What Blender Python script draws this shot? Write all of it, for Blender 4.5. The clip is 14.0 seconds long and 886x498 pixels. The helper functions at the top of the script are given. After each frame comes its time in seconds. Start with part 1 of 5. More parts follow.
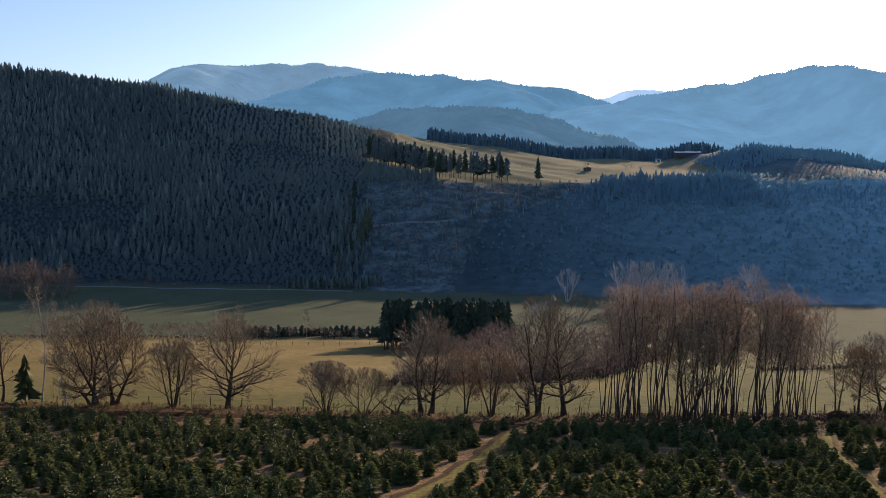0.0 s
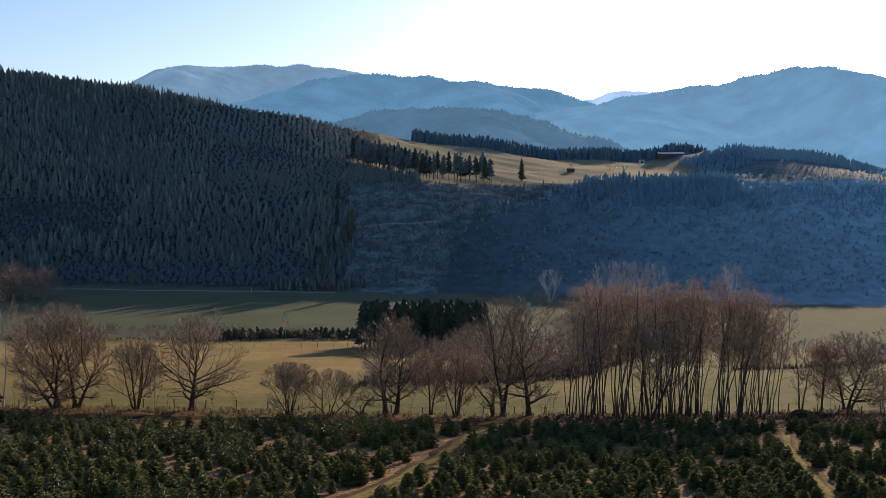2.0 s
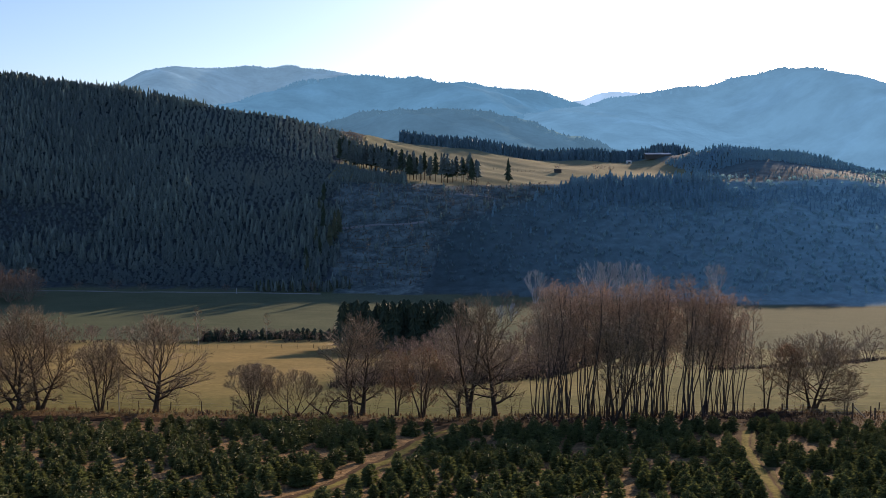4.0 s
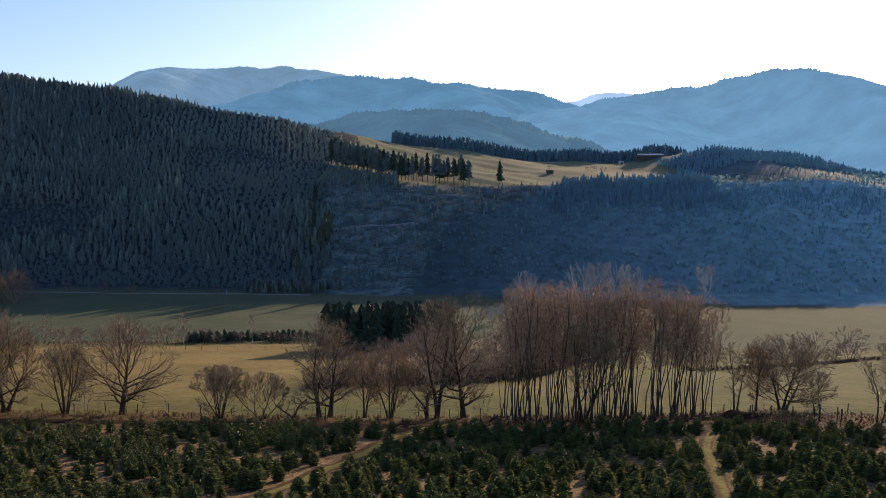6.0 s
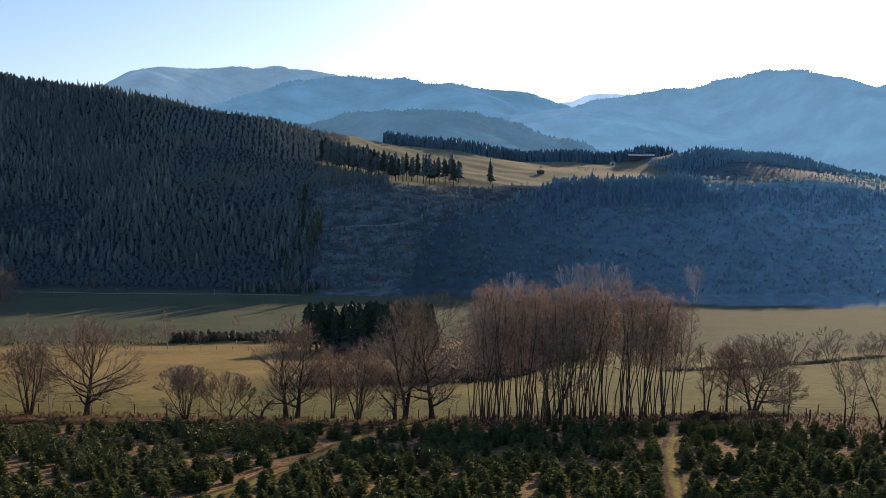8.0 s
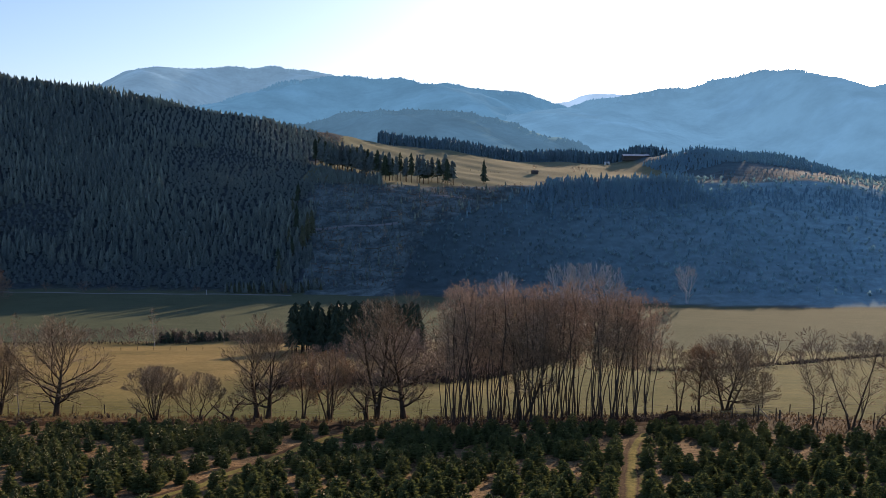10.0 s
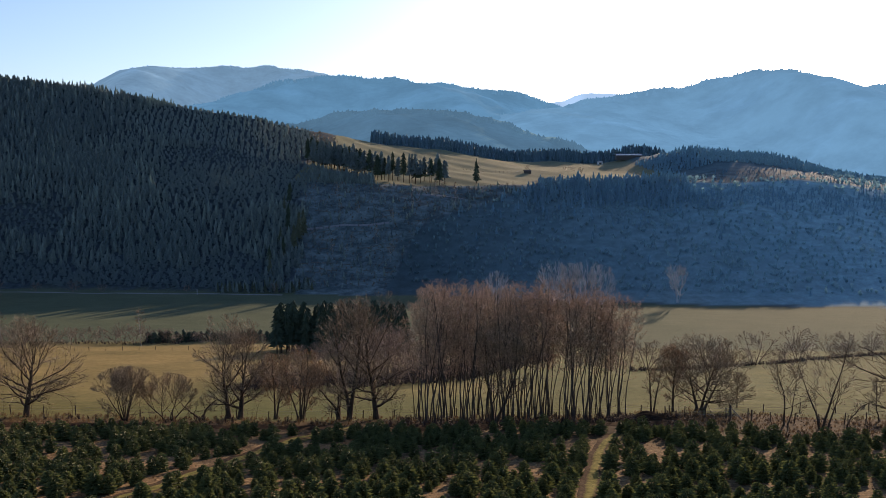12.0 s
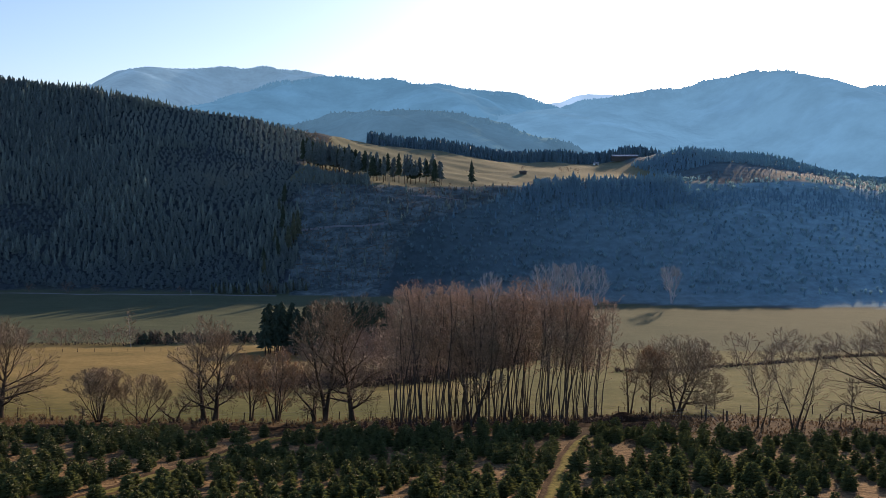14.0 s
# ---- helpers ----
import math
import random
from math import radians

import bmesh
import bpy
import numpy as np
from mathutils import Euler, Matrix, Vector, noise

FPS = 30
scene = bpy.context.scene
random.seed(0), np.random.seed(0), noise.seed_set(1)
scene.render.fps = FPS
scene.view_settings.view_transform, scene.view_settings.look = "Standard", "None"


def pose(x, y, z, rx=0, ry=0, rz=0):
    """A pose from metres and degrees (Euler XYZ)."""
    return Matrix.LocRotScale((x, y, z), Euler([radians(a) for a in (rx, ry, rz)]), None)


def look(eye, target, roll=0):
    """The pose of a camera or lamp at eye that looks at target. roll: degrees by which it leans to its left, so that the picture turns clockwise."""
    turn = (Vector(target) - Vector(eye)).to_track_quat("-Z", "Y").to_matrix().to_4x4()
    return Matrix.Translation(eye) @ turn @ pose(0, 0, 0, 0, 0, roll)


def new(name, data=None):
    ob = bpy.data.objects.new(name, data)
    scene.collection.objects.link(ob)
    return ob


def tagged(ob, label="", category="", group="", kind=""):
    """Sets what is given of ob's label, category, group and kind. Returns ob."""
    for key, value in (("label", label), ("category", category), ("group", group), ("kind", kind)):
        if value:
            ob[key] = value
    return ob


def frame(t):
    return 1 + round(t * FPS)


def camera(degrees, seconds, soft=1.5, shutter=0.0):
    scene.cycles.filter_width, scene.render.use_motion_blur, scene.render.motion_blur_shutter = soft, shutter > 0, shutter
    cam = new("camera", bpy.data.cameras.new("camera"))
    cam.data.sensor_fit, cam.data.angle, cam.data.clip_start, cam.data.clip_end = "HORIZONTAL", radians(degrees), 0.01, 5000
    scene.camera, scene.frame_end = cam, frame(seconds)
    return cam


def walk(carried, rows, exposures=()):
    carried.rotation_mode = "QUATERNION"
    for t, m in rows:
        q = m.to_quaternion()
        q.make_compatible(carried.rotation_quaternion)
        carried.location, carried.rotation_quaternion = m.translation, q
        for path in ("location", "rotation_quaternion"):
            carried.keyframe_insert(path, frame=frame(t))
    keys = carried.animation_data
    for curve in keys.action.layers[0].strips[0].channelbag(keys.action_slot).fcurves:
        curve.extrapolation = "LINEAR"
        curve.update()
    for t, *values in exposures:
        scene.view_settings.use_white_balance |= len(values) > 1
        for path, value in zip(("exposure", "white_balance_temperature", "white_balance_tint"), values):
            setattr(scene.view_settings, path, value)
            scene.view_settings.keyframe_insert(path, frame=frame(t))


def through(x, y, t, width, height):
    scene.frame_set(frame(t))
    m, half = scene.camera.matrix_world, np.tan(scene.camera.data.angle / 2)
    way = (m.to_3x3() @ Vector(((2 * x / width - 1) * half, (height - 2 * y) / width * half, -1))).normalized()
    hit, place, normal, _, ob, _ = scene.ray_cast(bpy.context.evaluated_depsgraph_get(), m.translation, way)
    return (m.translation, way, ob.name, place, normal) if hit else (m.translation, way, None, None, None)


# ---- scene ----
cam = camera(52.3, 14.0, soft=0.8)
PATH = [
    (0, (1.151, -0.133, 31.317), (1.164, 1.861, 31.161), 0.1),
    (0.5, (1.897, -0.067, 31.283), (1.917, 1.927, 31.128), 0.1),
    (1, (2.641, -0.034, 31.261), (2.67, 1.96, 31.107), 0.0),
    (1.5, (3.406, -0.028, 31.232), (3.441, 1.966, 31.079), -0.0),
    (2, (4.16, 0.007, 31.205), (4.201, 2.0, 31.052), -0.0),
    (2.5, (4.941, -0.003, 31.16), (4.988, 1.991, 31.008), -0.1),
    (3, (5.748, -0.012, 31.122), (5.801, 1.981, 30.97), -0.1),
    (5.5, (10.191, 0.313, 31.167), (10.26, 2.306, 31.018), -0.1),
    (6, (11.09, 0.42, 31.112), (11.161, 2.413, 30.963), -0.1),
    (6.5, (11.916, 0.619, 31.038), (11.99, 2.612, 30.89), -0.1),
    (7, (12.742, 0.84, 30.965), (12.821, 2.833, 30.817), -0.0),
    (7.5, (13.61, 1.06, 30.923), (13.69, 3.053, 30.775), -0.0),
    (8, (14.436, 1.159, 30.91), (14.52, 3.152, 30.762), -0.0),
    (10.5, (18.643, 1.385, 30.868), (18.734, 3.377, 30.72), 0.0),
    (11, (19.381, 1.437, 30.905), (19.475, 3.429, 30.756), 0.0),
    (11.5, (20.084, 1.537, 30.892), (20.181, 3.529, 30.744), 0.0),
    (12, (20.808, 1.679, 30.853), (20.907, 3.671, 30.704), 0.0),
    (12.5, (21.598, 1.788, 30.835), (21.698, 3.779, 30.686), 0.0),
    (13, (22.323, 1.838, 30.854), (22.422, 3.83, 30.705), 0.0),
    (13.5, (22.988, 1.891, 30.855), (23.09, 3.883, 30.707), 0.0),
    (14, (23.723, 1.944, 30.8), (23.825, 3.936, 30.653), 0.0),
]
walk(cam, [(t, look(eye, target, roll)) for t, eye, target, roll in PATH], [(0, 0.48, 6500, 23), (14, 0.48, 6500, 23)])

# ---- light ----
SUN_AZ, SUN_EL = 29.0, 14.9          # degrees to the right of the +y axis, degrees above the horizon
world = bpy.data.worlds.new("world")
scene.world = world
world.use_nodes = True
wn = world.node_tree
sky = wn.nodes.new("ShaderNodeTexSky")
sky.sky_type = "NISHITA"
sky.sun_disc = False
sky.sun_elevation = radians(SUN_EL)
sky.sun_rotation = radians(SUN_AZ)
sky.altitude = 300
sky.air_density, sky.dust_density, sky.ozone_density = 1.0, 1.1, 3.6
wn.links.new(sky.outputs[0], wn.nodes["Background"].inputs[0])
wn.nodes["Background"].inputs[1].default_value = 0.135
sun = new("sun", bpy.data.lights.new("sun", "SUN"))
sun.data.energy, sun.data.angle, sun.data.color = 5.2, radians(0.6), (1.0, 0.78, 0.5)
toward = Vector((math.sin(radians(SUN_AZ)) * math.cos(radians(SUN_EL)), math.cos(radians(SUN_AZ)) * math.cos(radians(SUN_EL)), math.sin(radians(SUN_EL))))
sun.matrix_world = look(toward * 200, (0, 0, 0))

# ---- materials ----


def material(name, rough=0.85, spec=0.2):
    m = bpy.data.materials.new(name)
    m.use_nodes = True
    b = m.node_tree.nodes["Principled BSDF"]
    b.inputs["Roughness"].default_value = rough
    b.inputs["Specular IOR Level"].default_value = spec
    return m, m.node_tree, b


def put(nt, kind, **values):
    n = nt.nodes.new(kind)
    for k, v in values.items():
        n.inputs[k.replace("_", " ")].default_value = v
    return n


def noise_of(nt, scale, detail=4.0, stretch=(1, 1, 1)):
    """Noise in the object's own metres, 0 to 1."""
    c = nt.nodes.new("ShaderNodeTexCoord")
    mp = nt.nodes.new("ShaderNodeMapping")
    mp.inputs["Scale"].default_value = stretch
    nt.links.new(c.outputs["Object"], mp.inputs[0])
    n = put(nt, "ShaderNodeTexNoise", Scale=scale, Detail=detail, Roughness=0.6)
    nt.links.new(mp.outputs[0], n.inputs["Vector"])
    return n.outputs["Fac"]


def ramp(nt, fac, *stops):
    r = nt.nodes.new("ShaderNodeValToRGB")
    el = r.color_ramp.elements
    while len(el) < len(stops):
        el.new(0.5)
    for e, (at, col) in zip(el, stops):
        e.position, e.color = at, (*col, 1)
    nt.links.new(fac, r.inputs[0])
    return r.outputs[0]


def mix(nt, fac, a, b, how="MIX"):
    n = nt.nodes.new("ShaderNodeMix")
    n.data_type, n.blend_type = "RGBA", how
    for sock, v in ((n.inputs[0], fac), (n.inputs[6], a), (n.inputs[7], b)):
        if isinstance(v, bpy.types.NodeSocket):
            nt.links.new(v, sock)
        else:
            sock.default_value = v if isinstance(v, (int, float)) else (*v, 1)
    return n.outputs[2]


def bump(nt, b, height, strength, distance):
    n = put(nt, "ShaderNodeBump", Strength=strength, Distance=distance)
    nt.links.new(height, n.inputs["Height"])
    nt.links.new(n.outputs[0], b.inputs["Normal"])


def attribute(nt, name):
    n = nt.nodes.new("ShaderNodeAttribute")
    n.attribute_name = name
    return n.outputs["Fac"]


def bark(name, dark, light, scale=3.0):
    m, nt, b = material(name, 0.9, 0.13)
    n = noise_of(nt, scale, 5, (1, 1, 0.3))
    nt.links.new(ramp(nt, n, (0.3, dark), (0.7, light)), b.inputs["Base Color"])
    bump(nt, b, n, 0.6, 0.03)
    return m


def leafy(name, dark, light, patch=0.05, grain=1.5, through=0.25, spread=0.5, haze_sheen=0.0, tips=0.0, single=False, speck=0.35, gloss=(0.78, 0.2)):
    """Foliage: tint varies clump by clump and stand by stand; some light comes through."""
    m, nt, b = material(name, *gloss)
    geo = nt.nodes.new("ShaderNodeNewGeometry")
    stand = noise_of(nt, patch, 3)
    fine = noise_of(nt, grain, 3)
    c = ramp(nt, attribute(nt, "tint") if single else geo.outputs["Random Per Island"], (0.0, dark), (1.0, light))
    c = mix(nt, spread, c, ramp(nt, stand, (0.35, dark), (0.65, light)))
    c = mix(nt, speck, c, ramp(nt, fine, (0.35, dark), (0.7, light)))
    # lighter tip colour stands in for sun on bough ends and treetops
    if tips:
        half = nt.nodes.new("ShaderNodeMath")
        half.operation = "MULTIPLY"
        nt.links.new(attribute(nt, "tip"), half.inputs[0])
        half.inputs[1].default_value = 0.6
        c = mix(nt, half.outputs[0], c, tuple(min(0.6, v * tips) for v in light))
    nt.links.new(c, b.inputs["Base Color"])
    # bluish sheen stands in for the haze over distant foliage
    b.inputs["Sheen Weight"].default_value, b.inputs["Sheen Roughness"].default_value = haze_sheen, 0.5
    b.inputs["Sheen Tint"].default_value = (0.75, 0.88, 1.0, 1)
    t = nt.nodes.new("ShaderNodeBsdfTranslucent")
    nt.links.new(c, t.inputs[0])
    mx = nt.nodes.new("ShaderNodeMixShader")
    mx.inputs[0].default_value = through
    nt.links.new(b.outputs[0], mx.inputs[1])
    nt.links.new(t.outputs[0], mx.inputs[2])
    nt.links.new(mx.outputs[0], nt.nodes["Material Output"].inputs[0])
    return m


def twiggy(name, dark, light):
    """Thin bark: each twig has its own tone, varied by noise; light tones stand in for sunlit twigs."""
    m, nt, b = material(name, 0.62, 0.35)
    geo = nt.nodes.new("ShaderNodeNewGeometry")
    c = mix(nt, 0.35, ramp(nt, geo.outputs["Random Per Island"], (0.1, dark), (0.95, light)), ramp(nt, noise_of(nt, 0.9, 4), (0.35, dark), (0.65, light)))
    nt.links.new(c, b.inputs["Base Color"])
    return m


M_BARK = bark("oak_bark", (0.03, 0.021, 0.0135), (0.10, 0.07, 0.044))
M_POPLAR = bark("poplar_bark", (0.03, 0.025, 0.02), (0.11, 0.088, 0.068))
M_BIRCH = bark("birch_bark", (0.18, 0.16, 0.14), (0.52, 0.48, 0.43), 1.2)
M_TWIG = twiggy("twig_bark", (0.07, 0.05, 0.031), (0.42, 0.30, 0.172))
M_RED = twiggy("reddish_twig_bark", (0.085, 0.06, 0.04), (0.62, 0.43, 0.265))
# blue-grey light end of this wood is haze put into the colour
M_HAZED_WOOD = leafy("hazed_wood_of_bare_trees", (0.07, 0.107, 0.112), (0.275, 0.455, 0.485), 0.012, 0.35, 0.4, spread=0.08, haze_sheen=0.5, single=True, speck=0.1)
M_RUST = twiggy("rusty_twig_bark", (0.13, 0.088, 0.06), (0.29, 0.2, 0.14))
M_BUSH = twiggy("thicket_twig_bark", (0.03, 0.022, 0.016), (0.125, 0.088, 0.064))
# slight blue-grey cast of this bark imitates haze over the willows
M_PALE = bark("pale_twig_bark", (0.3, 0.31, 0.32), (0.52, 0.53, 0.54), 0.3)
M_BROWNLEAF = leafy("dry_leaf", (0.12, 0.065, 0.034), (0.30, 0.17, 0.092), 0.3, 2.0, 0.45)
M_BUD = leafy("bud_scale", (0.24, 0.165, 0.125), (0.52, 0.37, 0.28), 0.3, 2.0, 0.5)
M_FIR = leafy("fir_needle", (0.042, 0.056, 0.018), (0.11, 0.124, 0.04), 0.12, 2.5, 0.4, tips=1.6, single=True, gloss=(0.65, 0.2))
# both spruce colours are lifted and blued to carry the hillside haze
M_SPRUCE = leafy("spruce_needle", (0.095, 0.136, 0.142), (0.22, 0.275, 0.23), 0.016, 0.35, 0.35, spread=0.28, haze_sheen=0.3, tips=1.9, single=True, speck=0.2)
M_SPRUCE_HAZED = leafy("hazed_spruce_needle", (0.055, 0.09, 0.105), (0.21, 0.39, 0.47), 0.012, 0.35, 0.3, spread=0.06, haze_sheen=0.6, tips=0.9, single=True, speck=0.08)
M_DARK = leafy("dark_spruce_needle", (0.03, 0.05, 0.032), (0.075, 0.1, 0.058), 0.1, 0.8, 0.2)
M_SPRUCE_PALE = leafy("yellowish_spruce_needle", (0.08, 0.095, 0.06), (0.15, 0.165, 0.1), 0.03, 0.35, 0.3)
M_BRAMBLE = leafy("bramble_cane", (0.026, 0.021, 0.019), (0.066, 0.05, 0.045), 0.1, 1.2, 0.12)
M_WOOD = bark("weathered_wood", (0.09, 0.075, 0.06), (0.26, 0.22, 0.18), 8)
M_POST = bark("old_post_wood", (0.035, 0.027, 0.02), (0.12, 0.092, 0.068), 8)
M_STRAW = leafy("dry_grass", (0.085, 0.052, 0.028), (0.23, 0.15, 0.075), 0.3, 3, 0.3)
m, nt, b = material("wire", 0.4, 0.5)
b.inputs["Base Color"].default_value = (0.3, 0.3, 0.3, 1)
b.inputs["Metallic"].default_value = 0.9
M_WIRE = m

# the ground: weights of the kinds of land, and of painted haze and shade, are attributes of the sheet
m, nt, b = material("ground_cover", 1.0, 0.045)
big, mid, fine = noise_of(nt, 0.035, 4), noise_of(nt, 0.35, 5), noise_of(nt, 4.0, 5)
streak = noise_of(nt, 0.25, 4, (0.25, 1.6, 1))
grass = mix(nt, 0.45, ramp(nt, big, (0.35, (0.135, 0.113, 0.038)), (0.65, (0.285, 0.208, 0.08))), ramp(nt, mid, (0.3, (0.13, 0.105, 0.036)), (0.7, (0.29, 0.215, 0.084))))
valley = mix(nt, 0.5, ramp(nt, big, (0.35, (0.075, 0.1, 0.056)), (0.65, (0.108, 0.13, 0.075))), ramp(nt, streak, (0.3, (0.072, 0.094, 0.056)), (0.7, (0.118, 0.138, 0.082))))
soil = mix(nt, 0.55, ramp(nt, mid, (0.35, (0.10, 0.064, 0.034)), (0.65, (0.27, 0.18, 0.09))), ramp(nt, fine, (0.35, (0.075, 0.05, 0.026)), (0.7, (0.39, 0.265, 0.135))))
# floor and cleared are lightened and blued to imitate haze over the hill
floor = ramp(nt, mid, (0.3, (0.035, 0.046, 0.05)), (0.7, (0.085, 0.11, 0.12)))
high = mix(nt, 0.5, ramp(nt, big, (0.35, (0.165, 0.175, 0.1)), (0.65, (0.24, 0.24, 0.145))), ramp(nt, streak, (0.3, (0.155, 0.165, 0.095)), (0.7, (0.25, 0.245, 0.15))))
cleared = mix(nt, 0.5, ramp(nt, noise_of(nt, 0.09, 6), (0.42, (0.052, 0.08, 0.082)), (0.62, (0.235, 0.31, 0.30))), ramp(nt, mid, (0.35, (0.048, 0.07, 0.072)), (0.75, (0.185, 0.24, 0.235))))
lush = mix(nt, 0.5, ramp(nt, big, (0.35, (0.06, 0.076, 0.024)), (0.65, (0.116, 0.122, 0.042))), ramp(nt, mid, (0.3, (0.055, 0.067, 0.022)), (0.7, (0.13, 0.131, 0.047))))
grass = mix(nt, attribute(nt, "lush"), grass, lush)
col = mix(nt, attribute(nt, "valley"), grass, valley)
soil = mix(nt, 0.6, soil, ramp(nt, noise_of(nt, 2.2, 6, (0.8, 1.6, 1)), (0.4, (0.45, 0.42, 0.4)), (0.6, (1.2, 1.15, 1.1))), "MULTIPLY")
col = mix(nt, attribute(nt, "soil"), col, soil)
# leaf litter, darkened to include the shade of the tree row
litter_shade = mix(nt, 0.5, ramp(nt, mid, (0.35, (0.018, 0.0118, 0.0065)), (0.65, (0.052, 0.033, 0.0165))), ramp(nt, fine, (0.35, (0.018, 0.0118, 0.0065)), (0.7, (0.075, 0.049, 0.024))))
col = mix(nt, attribute(nt, "litter_shade"), col, litter_shade)
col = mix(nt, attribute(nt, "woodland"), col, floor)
col = mix(nt, attribute(nt, "high"), col, high)
col = mix(nt, attribute(nt, "cleared"), col, cleared)
# ground of the right slope: blue haze painted in, scaled by pale
haze_slope = mix(nt, attribute(nt, "pale"), (0.07, 0.107, 0.112), (0.275, 0.455, 0.485))
haze_slope = mix(nt, 0.5, haze_slope, ramp(nt, noise_of(nt, 0.12, 7), (0.35, (0.55, 0.55, 0.55)), (0.65, (1.25, 1.25, 1.25))), "MULTIPLY")
col = mix(nt, attribute(nt, "haze_slope"), col, haze_slope)
col = mix(nt, 0.42, col, ramp(nt, noise_of(nt, 1.1, 6), (0.36, (0.42, 0.42, 0.42)), (0.62, (1.12, 1.12, 1.12))), "MULTIPLY")
col = mix(nt, 0.25, col, ramp(nt, fine, (0.3, (0.3, 0.3, 0.3)), (0.7, (1.1, 1.1, 1.1))), "MULTIPLY")
nt.links.new(col, b.inputs["Base Color"])
bump(nt, b, fine, 0.5, 0.08)
M_GROUND = m


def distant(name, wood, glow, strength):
    """Wooded hills kilometres away; the bright hazy air before them is painted as blue emission."""
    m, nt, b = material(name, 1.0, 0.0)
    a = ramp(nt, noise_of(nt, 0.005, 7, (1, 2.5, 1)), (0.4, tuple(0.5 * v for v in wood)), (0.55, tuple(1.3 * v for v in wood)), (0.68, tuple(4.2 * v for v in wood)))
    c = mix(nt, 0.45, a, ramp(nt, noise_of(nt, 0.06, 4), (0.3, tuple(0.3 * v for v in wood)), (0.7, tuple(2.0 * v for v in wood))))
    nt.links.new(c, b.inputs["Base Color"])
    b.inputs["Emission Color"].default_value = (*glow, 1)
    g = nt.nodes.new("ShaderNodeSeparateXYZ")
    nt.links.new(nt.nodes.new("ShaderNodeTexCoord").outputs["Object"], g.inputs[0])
    # emission grows towards the valley, imitating haze that gathers low
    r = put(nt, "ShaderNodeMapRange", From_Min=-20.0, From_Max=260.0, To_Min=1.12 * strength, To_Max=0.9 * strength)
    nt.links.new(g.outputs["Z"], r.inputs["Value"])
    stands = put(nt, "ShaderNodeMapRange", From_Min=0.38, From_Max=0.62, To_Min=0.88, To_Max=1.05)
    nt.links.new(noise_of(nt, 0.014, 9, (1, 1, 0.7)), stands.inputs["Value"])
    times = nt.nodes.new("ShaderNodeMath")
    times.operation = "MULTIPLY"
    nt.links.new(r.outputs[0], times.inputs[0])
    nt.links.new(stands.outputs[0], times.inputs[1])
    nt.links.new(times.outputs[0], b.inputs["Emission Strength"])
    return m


# ---- mesh helpers ----


def mesh_from(name, verts, faces, smooth=False):
    """verts: n x 3; faces: list of index arrays, each k x 3 or k x 4."""
    me = bpy.data.meshes.new(name)
    verts = np.asarray(verts, dtype=np.float32)
    faces = [np.asarray(f, dtype=np.int32) for f in faces if len(f)]
    loops = np.concatenate([f.ravel() for f in faces])
    sizes = np.concatenate([np.full(len(f), f.shape[1], dtype=np.int32) for f in faces])
    starts = np.concatenate([[0], np.cumsum(sizes)[:-1]]).astype(np.int32)
    me.vertices.add(len(verts))
    me.vertices.foreach_set("co", verts.ravel())
    me.loops.add(len(loops))
    me.loops.foreach_set("vertex_index", loops)
    me.polygons.add(len(sizes))
    me.polygons.foreach_set("loop_start", starts)
    me.polygons.foreach_set("use_smooth", np.full(len(sizes), smooth))
    me.update(calc_edges=True)
    me.validate()
    return me


def mesh_part(name, me, mat, parent=None, label=""):
    if mat and not me.materials:
        me.materials.append(mat)
    ob = new(name, me)
    ob.parent = parent
    return tagged(ob, label)


def part(name, bm, mat, parent=None, label=""):
    me = bpy.data.meshes.new(name)
    bm.to_mesh(me)
    bm.free()
    return mesh_part(name, me, mat, parent, label)


def block(sx, sy, sz, at=(0, 0, 0), bevel=0.0, turn=None):
    bm = bmesh.new()
    bmesh.ops.create_cube(bm, size=1)
    bmesh.ops.scale(bm, vec=(sx, sy, sz), verts=bm.verts)
    if bevel:
        bmesh.ops.bevel(bm, geom=bm.edges[:], offset=bevel, segments=1, affect="EDGES")
    if turn:
        bmesh.ops.transform(bm, matrix=turn, verts=bm.verts)
    bmesh.ops.translate(bm, vec=at, verts=bm.verts)
    return bm


# ---- the lie of the land ----


def bend(v, xs, zs, soft=0.0):
    """A smooth line through heights zs at xs."""
    if not soft:
        return np.interp(v, xs, zs)
    return sum(np.interp(v + k * soft, xs, zs) for k in (-1, -0.6, -0.25, 0.25, 0.6, 1)) / 6


def foot_y(x):
    return bend(x, [-500, -250, -100, 50, 200, 500], [640, 612, 600, 575, 532, 500], 25)


def back_y(x):
    """How far off the back of the hilltop lies."""
    return bend(x, [-130, -20, 270, 330], [900, 1030, 1030, 920], 15)


def wave(x, y, a, b, c):
    return np.sin(x * a + y * b + c) + 0.6 * np.sin(x * b * 1.7 - y * a * 1.3 + 2 * c) + 0.4 * np.sin((x + y) * (a + b) * 1.9 + 3 * c)


